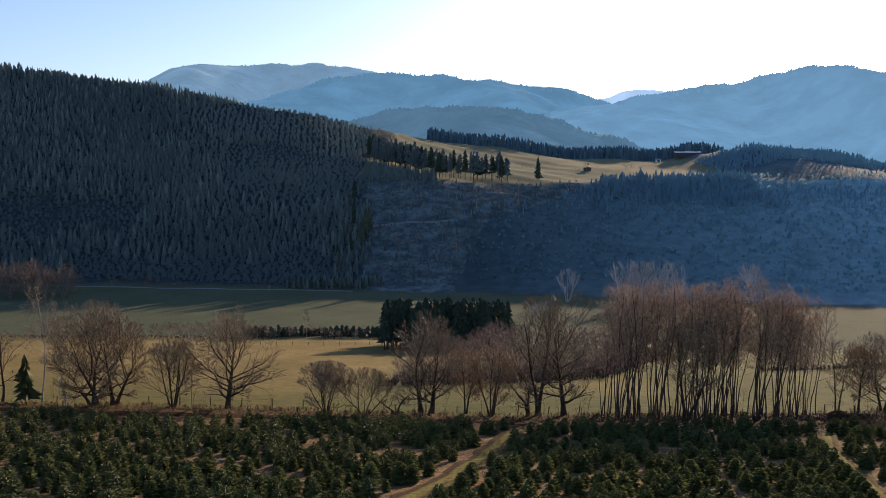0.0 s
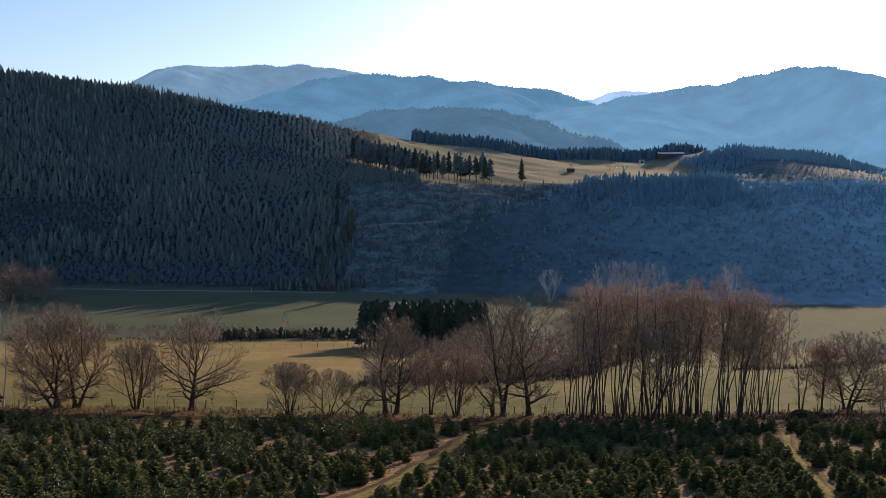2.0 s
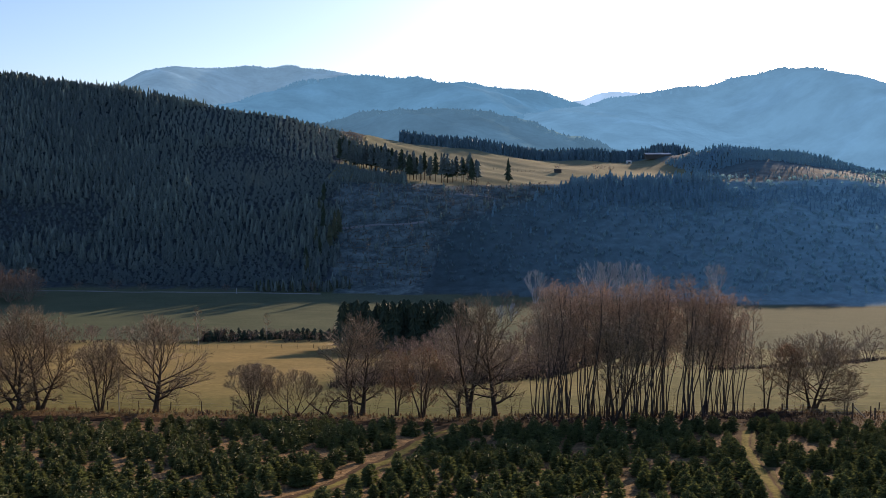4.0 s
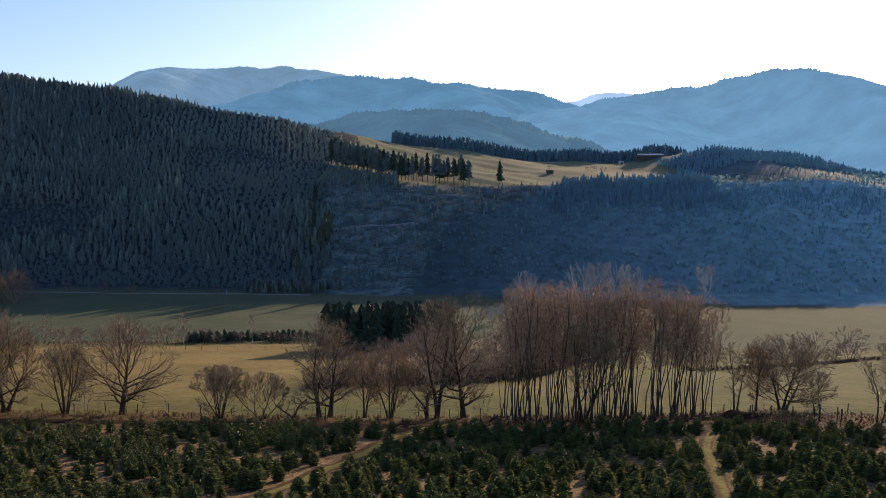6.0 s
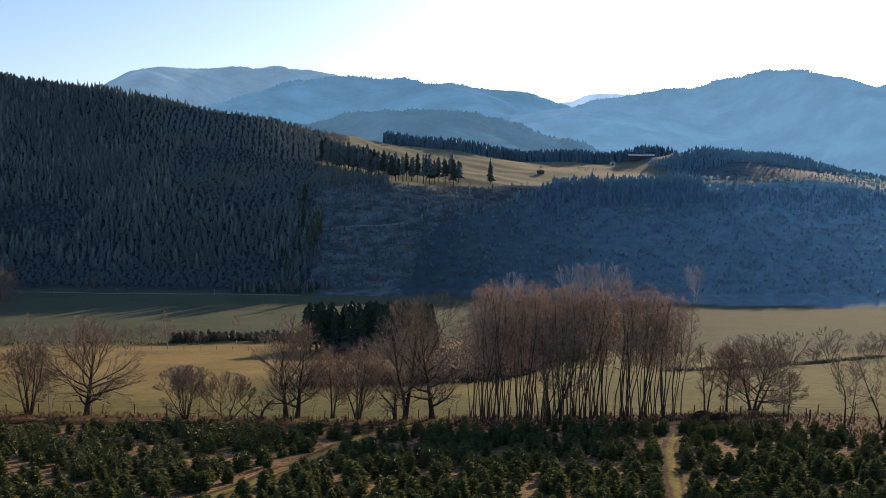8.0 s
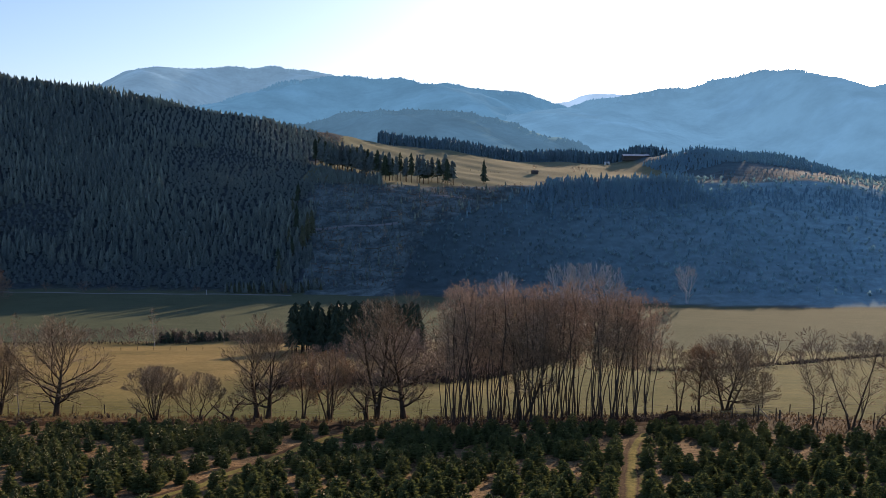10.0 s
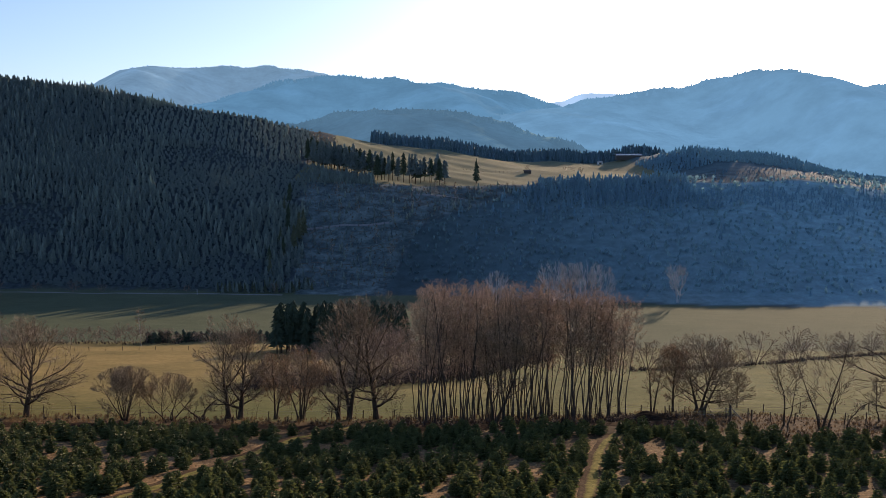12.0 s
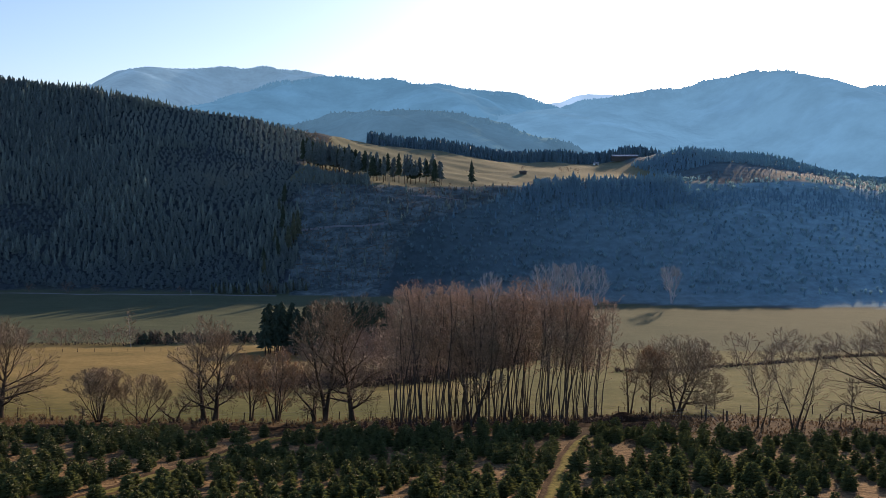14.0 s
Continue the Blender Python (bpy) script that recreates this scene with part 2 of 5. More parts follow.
def land(x, y):
    """Height of the ground at x, y (numbers or arrays)."""
    x, y = np.asarray(x, dtype=float), np.asarray(y, dtype=float)
    # near slope with the plantation, down to the row of trees
    near = bend(y, [-2600, -600, -60, 0, 45, 117], [75, 45, 17, 14, 10.8, 0], 4)
    near = near + bend(x, [-120, -60, -26, 0, 17, 45, 62, 100], [3, 2, 1, 0.4, 0, 0, 0.8, 1.0], 6)
    # pasture, its crest, the valley floor
    yc = bend(x, [-200, 40, 110, 300], [325, 325, 240, 240], 30)
    zc = -0.132 * (yc - 117)
    s = np.clip((y - 117) / (yc - 117), 0, 1)
    pasture = zc * s + bend(x, [-120, -60, -26, 0, 17, 45, 62, 100], [3, 2, 1, 0.4, 0, 0, 0.8, 1.0], 6) * (1 - s)
    fy = foot_y(x)
    fz = bend(x, [-500, -100, 50, 200, 500], [-38, -41.5, -42.5, -43.5, -45], 25)
    q = np.clip((y - yc) / 85, 0, 1)
    q = q * q * (3 - 2 * q)
    vall = zc + (fz - zc) * q
    z = np.where(y < 117, near, np.where(y < yc, pasture, vall))
    # far slope: foot, shoulder, back, and the fall behind it
    zs = bend(x, [-600, -324, -218, -99, 0, 90, 210, 360, 480, 800], [78, 60, 46, 32, 27, 26, 28, 32.5, 21, 5], 25)
    zb = bend(x, [-600, -324, -218, -150, -99, -70, -40, 0, 50, 155, 250, 295, 320, 407, 480, 800], [153, 124, 107, 97, 89, 85, 80, 75, 68, 54, 51, 61, 65, 56, 36, 8], 12)
    t = np.clip((y - fy) / (770 - fy), 0, 1)
    t = t - 0.05 * np.sin(t * math.pi * 2) * np.clip((140 - x) / 80, 0, 1)
    t = t ** (1 + 0.3 * np.clip((x - 60) / 80, 0, 1))
    hill = fz + (zs - fz) * t
    u = np.clip((y - 770) / (back_y(x) - 770), 0, 1)
    hill = np.where(y > 770, zs + (zb - zs) * u, hill)
    w = np.clip((y - back_y(x) - 5) / 450, 0, 1)
    hill = hill + (-40 - zb) * w ** 1.35
    z = np.where(y > fy, hill, z)
    z = z + 0.06 * wave(x, y, 0.9, 0.55, 1) * ((y > 40) & (y < 130)) + 0.12 * wave(x, y, 0.11, 0.07, 2) + 0.9 * wave(x, y, 0.045, 0.031, 4) * np.clip((y - fy - 10) / 40, 0, 1)
    return z


def at_land(x, y, dz=0.0):
    return float(land(x, y)) + dz


def between(v, lo, hi, soft):
    return np.clip((v - lo) / soft + 0.5, 0, 1) * np.clip((hi - v) / soft + 0.5, 0, 1)


def row_y(x):
    """Where the plantation ends and the fringe of trees begins."""
    return bend(x, [-200, 13, 20, 40, 46, 54, 58, 62, 75, 200], [103.4, 103.2, 106.4, 105.4, 101.5, 96, 92.5, 86.5, 85, 85], 2)


def fringe_y(x):
    """Where the leaf-strewn fringe gives way to pasture."""
    return bend(x, [-200, 50, 58, 66, 75, 200], [115.8, 115.5, 114, 112, 104.5, 105], 2)


def clear_left(y):
    return bend(y, [560, 600, 680, 770, 800], [-48, -48, -55, -60, -62])


def clear_right(y):
    return bend(y, [560, 600, 680, 730, 770, 800], [8, 14, 36, 96, 139, 146])


def in_clearing(x, y):
    return (x > clear_left(y)) & (x < clear_right(y)) & (y > foot_y(x) - 4) & (y < 778)


def in_high_field(x, y):
    return (y > np.where(x > 140, 825, 774)) & (y < back_y(x) + 12) & (x > bend(y, [770, 900, 1030], [-70, -52, -45])) & (x < 270)


def in_cut_patch(x, y):
    return (x > 300) & (x < 412) & (y > 778) & (y < 818 + 6 * np.sin(x * 0.09))


def right_wood(x, y):
    return (x > clear_right(y)) & (y > foot_y(x) + 6) & ~in_high_field(x, y) & ~in_cut_patch(x, y) & ((y < 800) | (x > 420) | (y > 850) & (x > 268)) & ~((x < 175) & (y > 800)) & ~((x < 140) & (y > 757))


def build_ground():
    xs = np.concatenate([-np.geomspace(4800, 96, 62), np.arange(-92, 112, 1.6), np.geomspace(114, 4800, 62)])
    ys = np.concatenate([-np.geomspace(2500, 20, 14), np.arange(-10, 50, 6), np.arange(50, 130, 1.1), np.arange(130, 420, 4), np.arange(420, 1060, 6), np.geomspace(1075, 4900, 26)])
    X, Y = np.meshgrid(xs, ys)
    Z = land(X, Y)
    nx, ny = len(xs), len(ys)
    i = np.arange(nx * ny).reshape(ny, nx)
    quads = np.stack([i[:-1, :-1], i[:-1, 1:], i[1:, 1:], i[1:, :-1]], -1).reshape(-1, 4)
    me = mesh_from("ground", np.stack([X, Y, Z], -1).reshape(-1, 3), [quads], True)
    fy = foot_y(X)
    rag = 1.5 * wave(X, Y, 0.35, 0.22, 5)
    weights = {
        "soil": between(Y + 0.3 * rag, -3000, fringe_y(X) - 1, 2.0),
        # full weight under the aspens, where their shade is painted in
        "litter_shade": between(Y + 0.4 * rag, row_y(X) - 0.5, fringe_y(X), 2.0) * bend(X, [-200, 4, 19, 50, 62, 200], [0.5, 0.5, 1, 1, 0.85, 0.85]),
        "lush": np.clip(np.maximum(1.1 - (Y - 120) / 90 - np.clip(-(X + 5) / 40, 0, 0.4), (X - 18) / 30), 0, 1),
        "valley": between(Y, 340, fy + 20, 50),
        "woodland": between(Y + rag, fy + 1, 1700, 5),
        "high": np.where(in_high_field(X, Y), 1.0, 0.0),
        "cleared": np.where(in_clearing(X + rag, Y) | in_cut_patch(X, Y), 1.0, 0.0),
    }
    # patch of tree shade at the track's top, laid down as dark litter
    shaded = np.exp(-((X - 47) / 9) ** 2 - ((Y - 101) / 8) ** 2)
    weights["litter_shade"] = np.clip(weights["litter_shade"] + 1.4 * shaded, 0, 1)
    weights["haze_slope"] = np.where(((X > clear_right(Y)) & (Y > foot_y(X) + 2) & (Y < 775) | (X > 268) & (Y >= 775) & (Y < 1000)) & ~in_cut_patch(X, Y) & ~in_high_field(X, Y), 1.0, 0.0)
    # pale: how much haze is painted in, growing to the right
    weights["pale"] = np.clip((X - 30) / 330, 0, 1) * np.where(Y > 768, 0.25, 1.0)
    for k, v in weights.items():
        me.attributes.new(k, "FLOAT", "POINT").data.foreach_set("value", v.astype(np.float32).ravel())
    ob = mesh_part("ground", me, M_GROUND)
    tagged(ob, "sloping winter ground of plantation soil, olive pasture and valley meadow", "ground", kind="structure")


build_ground()

# ---- far hills ----


def far_hill(name, label, y0, depth, profile, mat, seed, trees=0):
    """A wooded ridge whose crest line has the heights in profile (x, z), falling to the valley on both sides."""
    xs = np.linspace(profile[0][0], profile[-1][0], 150)
    px, pz = [p[0] for p in profile], [p[1] for p in profile]
    crest = bend(xs, px, pz, (px[-1] - px[0]) / 60)
    rows = np.concatenate([np.linspace(-1, 0, 20), np.linspace(0.06, 0.6, 6)])
    V = []
    for r in rows:
        k = 1 - abs(r) ** 1.15 * (1 if r < 0 else 1.6)
        yy = y0 + r * depth + 0.05 * depth * wave(xs, xs * 0, 0.006, 0.003, seed) * (abs(r) > 0.02)
        spur = 1 + 0.2 * np.sin(xs * 0.011 + seed + r * 2) * np.sin(abs(r) * math.pi)
        V.append(np.stack([xs, yy, -60 + (crest + 60) * np.clip(k, -0.2, 1) * spur + 2.5 * wave(xs, yy, 0.05, 0.04, seed)], -1))
    V = np.array(V)
    i = np.arange(V.shape[0] * V.shape[1]).reshape(V.shape[:2])
    quads = np.stack([i[:-1, :-1], i[:-1, 1:], i[1:, 1:], i[1:, :-1]], -1).reshape(-1, 4)
    hill = tagged(mesh_part(name, mesh_from(name, V.reshape(-1, 3), [quads], True), mat), label, "hill", kind="structure")
    if trees:
        rng = np.random.default_rng(seed)
        tx = rng.uniform(xs[0], xs[-1], trees)
        j = np.argmax(V[:, :, 2], axis=0)
        top = V[j, np.arange(V.shape[1])]
        P = np.stack([tx, np.interp(tx, xs, top[:, 1]) - rng.uniform(0, 60, trees), np.interp(tx, xs, top[:, 2]) - 4], -1)
        P[:, 2] -= (np.interp(tx, xs, top[:, 1]) - P[:, 1]) * 0.18
        me = conifers("treeline", P, rng.uniform(6, 9, trees), rng.uniform(7, 11, trees), 2, 5, rng)
        tagged(mesh_part("treeline", me, mat, hill), kind="stuff")
    return hill


# ---- conifers ----


def conifers(name, P, H, W, layers, points, rng, droop=0.1, base=0.08, lift=0.0, jag=0.55, blunt=0.85, tone=None):
    """Many conifers in one mesh: each a stack of ragged skirts of boughs."""
    n, k = len(P), 2 * points
    L = np.arange(layers)
    f = L / layers
    top = base + (1 - base) * np.minimum(1.0, (L + 1.75) / layers)
    top[-1] = 1.0
    bot = base + (1 - base) * f
    rad = (1 - f) ** blunt
    zt = P[:, None, 2] + H[:, None] * top[None]
    zb = P[:, None, 2] + H[:, None] * bot[None]
    ang = rng.uniform(0, 2 * math.pi, (n, layers, 1)) + np.arange(k)[None, None] * (2 * math.pi / k) + rng.normal(0, 0.12, (n, layers, k))
    tip = np.where(np.arange(k) % 2 == 0, 1.0, jag)[None, None]
    r = W[:, None, None] * 0.5 * rad[None, :, None] * tip * rng.uniform(0.6, 1.25, (n, layers, k))
    apex = np.stack([np.repeat(P[:, None, 0], layers, 1) + rng.normal(0, 0.02, (n, layers)) * W[:, None], np.repeat(P[:, None, 1], layers, 1) + rng.normal(0, 0.02, (n, layers)) * W[:, None], zt], -1)
    step = (H / layers)[:, None, None]
    rz = zb[:, :, None] + step * (rng.uniform(-0.4, 0.35, (n, layers, k)) + np.where(np.arange(k) % 2 == 0, lift - droop, 0.1)[None, None])
    ring = np.stack([P[:, None, None, 0] + r * np.cos(ang), P[:, None, None, 1] + r * np.sin(ang), rz], -1)
    V = np.concatenate([apex[:, :, None], ring], 2).reshape(-1, 3)
    b0 = (np.arange(n * layers) * (k + 1))[:, None]
    a = np.arange(k)
    F = np.stack([np.broadcast_to(b0, (n * layers, k)), b0 + 1 + a[None], b0 + 1 + ((a + 1) % k)[None]], -1).reshape(-1, 3)
    me = mesh_from(name, V, [F])
    tipw = np.concatenate([[0.5], np.where(np.arange(k) % 2 == 0, 1.0, 0.0)]).astype(np.float32)
    tone = (rng.random(n) if tone is None else tone).astype(np.float32)
    # colour lightens up each tree, painting sun on its top
    top_light = np.clip(0.1 + 1.3 * f, 0, 1).astype(np.float32)
    me.attributes.new("tip", "FLOAT", "POINT").data.foreach_set("value", (tone[:, None, None] * top_light[None, :, None] * np.maximum(tipw, 0.35)[None, None]).ravel())
    me.attributes.new("tint", "FLOAT", "POINT").data.foreach_set("value", np.repeat(tone, layers * (k + 1)))
    return me


def scatter(x0, x1, y0, y1, gap, rng, keep):
    """Places on a shaken grid inside a rectangle, where keep(x, y) holds."""
    xs, ys = np.meshgrid(np.arange(x0, x1, gap), np.arange(y0, y1, gap))
    xs = xs.ravel() + rng.uniform(-0.45, 0.45, xs.size) * gap
    ys = ys.ravel() + rng.uniform(-0.45, 0.45, ys.size) * gap
    k = keep(xs, ys)
    xs, ys = xs[k], ys[k]
    return np.stack([xs, ys, land(xs, ys)], -1)


def forest(name, label, P, H, W, mat, layers, points, rng, **more):
    ob = mesh_part(name, conifers(name, P, H, W, layers, points, rng, **more), mat)
    return tagged(ob, label, "forest", kind="stuff")


def left_wood(x, y):
    return (x > -64) & (x < 0) & (y > 772) & (y < 826 - 0.4 * (x + 55)) | (x < clear_left(y) + 5 * np.sin(y * 0.11) + 3 * np.sin(y * 0.37)) & (y > foot_y(x) + 5) & ((y < 905) | (x < -60)) & ~in_high_field(x, y)


def in_reach(x, y):
    """The stretch of hillside that the flight looks over, and what shades it."""
    return (x > -0.53 * y - 8) & (x < 0.6 * y + 45)


def dark_or_shaded_stand(x, y):
    """A block of close young spruce, darker and more even than the rest, and the foot and hollow where slope shade is
    painted in.
    """
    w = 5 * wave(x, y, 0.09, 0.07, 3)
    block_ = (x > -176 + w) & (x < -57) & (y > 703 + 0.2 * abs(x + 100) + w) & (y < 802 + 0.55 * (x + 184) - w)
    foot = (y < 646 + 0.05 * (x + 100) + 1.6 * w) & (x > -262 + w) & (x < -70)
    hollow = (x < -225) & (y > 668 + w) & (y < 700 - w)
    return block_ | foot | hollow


def row_stand(x, y):
    """The strip of trees planted in rows down the slope below the crest."""
    return (y > np.interp(x, [-250, -190, -90, -45], [856, 832, 822, 882])) & (x > np.interp(y, [835, 895], [-262, -198])) & (y < 960)


rng = np.random.default_rng(11)
P = scatter(-500, 0, 590, 925, 3.7, rng, lambda x, y: left_wood(x, y) & in_reach(x, y))
P = P[~row_stand(P[:, 0], P[:, 1])]
dusk = dark_or_shaded_stand(P[:, 0], P[:, 1])
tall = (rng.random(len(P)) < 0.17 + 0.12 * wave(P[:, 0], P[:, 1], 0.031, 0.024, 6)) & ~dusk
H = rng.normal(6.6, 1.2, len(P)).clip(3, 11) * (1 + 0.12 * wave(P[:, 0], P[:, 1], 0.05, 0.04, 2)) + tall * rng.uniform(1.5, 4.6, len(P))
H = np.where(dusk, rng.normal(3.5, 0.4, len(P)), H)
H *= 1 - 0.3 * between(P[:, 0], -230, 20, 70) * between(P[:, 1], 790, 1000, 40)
# tall trees get light tones, so that they pass for sunlit
lit_tone = np.where(tall, rng.uniform(0.4, 1.0, len(P)), rng.uniform(0.1, 0.42, len(P)))
# foot and hollow get the darkest tones: slope shade as colour
lit_tone = np.where(dusk, np.where((P[:, 1] > 700) & (P[:, 0] > -200), 0.08, 0.0) + rng.uniform(0.0, 0.12, len(P)), lit_tone)
lit_tone = lit_tone + 0.15 * ((P[:, 1] > 690) & (P[:, 0] > -220))
forest("spruce_forest", "dense dark green spruce forest on a steep shaded hillside", P, H, np.minimum(H, 12) * np.where(tall, rng.uniform(0.38, 0.5, len(P)), np.where(dusk, rng.uniform(1.25, 1.5, len(P)), rng.uniform(0.62, 0.8, len(P)))), M_SPRUCE, 5, 5, rng, jag=0.45, blunt=0.75, base=0.0, tone=lit_tone)
ux, uy = np.meshgrid(np.arange(-300, -30, 5.2), np.arange(815, 965, 1.7))
x, y = ux.ravel() - 0.12 * (uy.ravel() - 850) + rng.normal(0, 1.05, ux.size), uy.ravel() + rng.normal(0, 0.5, ux.size)
k = row_stand(x, y) & (y < back_y(x) + 6) & ~in_high_field(x, y)
P = np.stack([x[k], y[k], land(x[k], y[k])], -1)
H = rng.normal(3.4, 0.6, len(P)).clip(2, 5)
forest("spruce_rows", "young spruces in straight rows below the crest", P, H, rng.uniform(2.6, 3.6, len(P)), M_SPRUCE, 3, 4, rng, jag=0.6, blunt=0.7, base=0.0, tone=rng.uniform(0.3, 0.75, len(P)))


def bare_wood(name, label, P, H, W, tone, mat, rng, sprays=15):
    """Leafless trees in one mesh: each a stem with limbs fanning out into an egg-shaped crown."""
    n = len(P)
    a = rng.uniform(0, 2 * math.pi, (n, sprays))
    out = np.sqrt(rng.random((n, sprays))) * W[:, None] * 0.5
    top = H[:, None] * (0.98 - 0.5 * (out / (W[:, None] * 0.5)) ** 2 * rng.uniform(0.6, 1.0, (n, sprays)))
    way = np.stack([np.cos(a), np.sin(a), np.zeros_like(a)], -1)
    foot = P[:, None] + np.stack([0 * a, 0 * a, top * 0.12], -1)
    mid = P[:, None] + way * (out * 0.55)[..., None] + np.stack([0 * a, 0 * a, top * 0.55], -1)
    end = P[:, None] + way * out[..., None] + np.stack([0 * a, 0 * a, top], -1)
    b_ = rng.uniform(0, 2 * math.pi, (n, sprays))
    side = np.stack([np.cos(b_), np.sin(b_), rng.normal(0, 0.3, a.shape)], -1)
    V = np.stack([foot - side * 0.1, foot + side * 0.1, mid - side * 0.3, mid + side * 0.3, end], 2).reshape(-1, 3)
    b0 = (np.arange(n * sprays) * 5)[:, None]
    me = mesh_from(name, V, [b0 + np.array([0, 1, 3, 2]), b0 + np.array([2, 3, 4])])
    me.attributes.new("tint", "FLOAT", "POINT").data.foreach_set("value", np.repeat(tone.astype(np.float32), sprays * 5))
    return tagged(mesh_part(name, me, mat), label, "forest", kind="stuff")


P = scatter(0, 620, 520, 945, 2.9, rng, lambda x, y: right_wood(x, y) & in_reach(x, y))
edge = (P[:, 1] > 735 - 0.12 * (P[:, 0] - 130) + 8 * np.sin(P[:, 0] * 0.13)) & (P[:, 0] > 96) & ((P[:, 0] < 270) | (P[:, 1] > 850) | (P[:, 1] < 750))
edge |= (rng.random(len(P)) < 0.004 + 0.2 * np.clip((P[:, 1] - 630) / 130, 0, 1) ** 2) & (P[:, 0] > 60)
low, rim = P[~edge], P[edge][rng.random(edge.sum()) < 0.6]
low = low[(rng.random(len(low)) < 0.2) & (low[:, 1] > foot_y(low[:, 0]) + 25)]
# the trees' painted haze grows to the right with the ground's
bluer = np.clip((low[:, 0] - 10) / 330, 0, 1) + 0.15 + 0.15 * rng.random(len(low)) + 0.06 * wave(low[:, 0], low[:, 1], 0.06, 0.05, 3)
bare_wood("bare_woodland", "grey leafless young wood, tinted with haze, covering a shaded valley side", low, rng.normal(3.6, 0.8, len(low)).clip(2, 6), rng.uniform(2.8, 4.6, len(low)), bluer.clip(0, 1), M_HAZED_WOOD, rng)
H = rng.normal(5.6, 1.2, len(rim)) * np.where(rim[:, 1] > 850, 0.85, np.where(rim[:, 0] > 270, 0.6, 1.0)) + (rng.random(len(rim)) < 0.25) * rng.uniform(1.0, 4.0, len(rim)) * (rim[:, 0] < 270)
# tone rises to the right, painting thicker haze into the needles
forest("spruce_forest", "spruces along the rim of the hill shoulder, coloured by blue-grey haze", rim, H, H * rng.uniform(0.45, 0.65, len(rim)), M_SPRUCE_HAZED, 4, 5, rng, jag=0.5, blunt=0.7, base=0.0, tone=np.clip(0.5 + (rim[:, 0] - 100) / 500, 0.45, 0.95) + rng.uniform(-0.1, 0.15, len(rim)))
P = scatter(-8, 330, 1030, 1115, 3.6, rng, lambda x, y: y > back_y(x) + 22 + 6 * np.sin(x * 0.05))
H = rng.normal(17.5, 1.0, len(P)).clip(14, 21)
forest("spruce_belt", "dark belt of spruces behind the hilltop field", P, H, H * rng.uniform(0.34, 0.48, len(P)), M_SPRUCE_HAZED, 4, 5, rng, jag=0.5, blunt=0.62, base=0.0, tone=rng.uniform(0.28, 0.5, len(P)))

# trees added to mask the patch's dark band and lit ground
P = scatter(298, 415, 776, 826, 4.2, rng, lambda x, y: in_cut_patch(x, y) & (rng.random(x.shape) < 0.5))
H = rng.uniform(1.0, 3.2, len(P)) * (1 + 0.8 * (P[:, 1] > 825))
forest("young_spruces", "scattered young spruces added over a cleared hill shoulder", P, H, H * rng.uniform(0.45, 0.65, len(P)), M_SPRUCE_HAZED, 4, 5, rng, jag=0.6, base=0.0, tone=rng.uniform(0.4, 0.8, len(P)))

HAZE_A = distant("far_wood_pale_haze", (0.05, 0.07, 0.075), (0.22, 0.42, 0.59), 0.55)
HAZE_B = distant("far_wood_blue_haze", (0.035, 0.05, 0.055), (0.14, 0.36, 0.555), 0.53)
HAZE_E = distant("far_wood_sunward_haze", (0.035, 0.05, 0.055), (0.168, 0.39, 0.585), 0.58)
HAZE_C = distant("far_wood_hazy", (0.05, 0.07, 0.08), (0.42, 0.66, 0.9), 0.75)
HAZE_D = distant("far_wood_near_haze", (0.03, 0.05, 0.05), (0.125, 0.285, 0.42), 0.41)


def crest(y0, points):
    """Crest line from bearings: slopes (sideways, upward) seen from the middle of the flight."""
    return [(12 + y0 * a, 31 + y0 * b) for a, b in points]


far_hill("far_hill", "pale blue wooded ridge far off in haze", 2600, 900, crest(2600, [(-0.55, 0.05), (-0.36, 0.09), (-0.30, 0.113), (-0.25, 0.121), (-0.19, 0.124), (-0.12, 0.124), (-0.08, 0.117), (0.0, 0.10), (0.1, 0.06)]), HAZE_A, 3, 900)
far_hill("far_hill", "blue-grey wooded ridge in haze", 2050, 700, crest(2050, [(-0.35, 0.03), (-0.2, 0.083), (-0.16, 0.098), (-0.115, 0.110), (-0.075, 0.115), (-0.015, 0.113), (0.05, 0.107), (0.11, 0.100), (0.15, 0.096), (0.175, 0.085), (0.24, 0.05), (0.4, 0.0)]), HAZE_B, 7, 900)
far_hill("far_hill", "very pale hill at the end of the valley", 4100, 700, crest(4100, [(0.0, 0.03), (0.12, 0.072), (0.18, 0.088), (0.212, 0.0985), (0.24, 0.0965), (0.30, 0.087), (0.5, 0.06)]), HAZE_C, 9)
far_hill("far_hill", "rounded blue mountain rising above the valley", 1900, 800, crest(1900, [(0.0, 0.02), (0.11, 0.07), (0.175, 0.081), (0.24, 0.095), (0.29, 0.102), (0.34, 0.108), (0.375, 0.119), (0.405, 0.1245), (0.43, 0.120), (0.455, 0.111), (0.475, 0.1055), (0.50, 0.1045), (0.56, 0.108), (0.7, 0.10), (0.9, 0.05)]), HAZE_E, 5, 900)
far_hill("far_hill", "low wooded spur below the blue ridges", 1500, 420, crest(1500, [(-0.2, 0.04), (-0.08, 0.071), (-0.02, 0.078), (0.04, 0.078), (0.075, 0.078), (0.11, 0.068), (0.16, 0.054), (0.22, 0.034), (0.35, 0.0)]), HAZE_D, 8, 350)

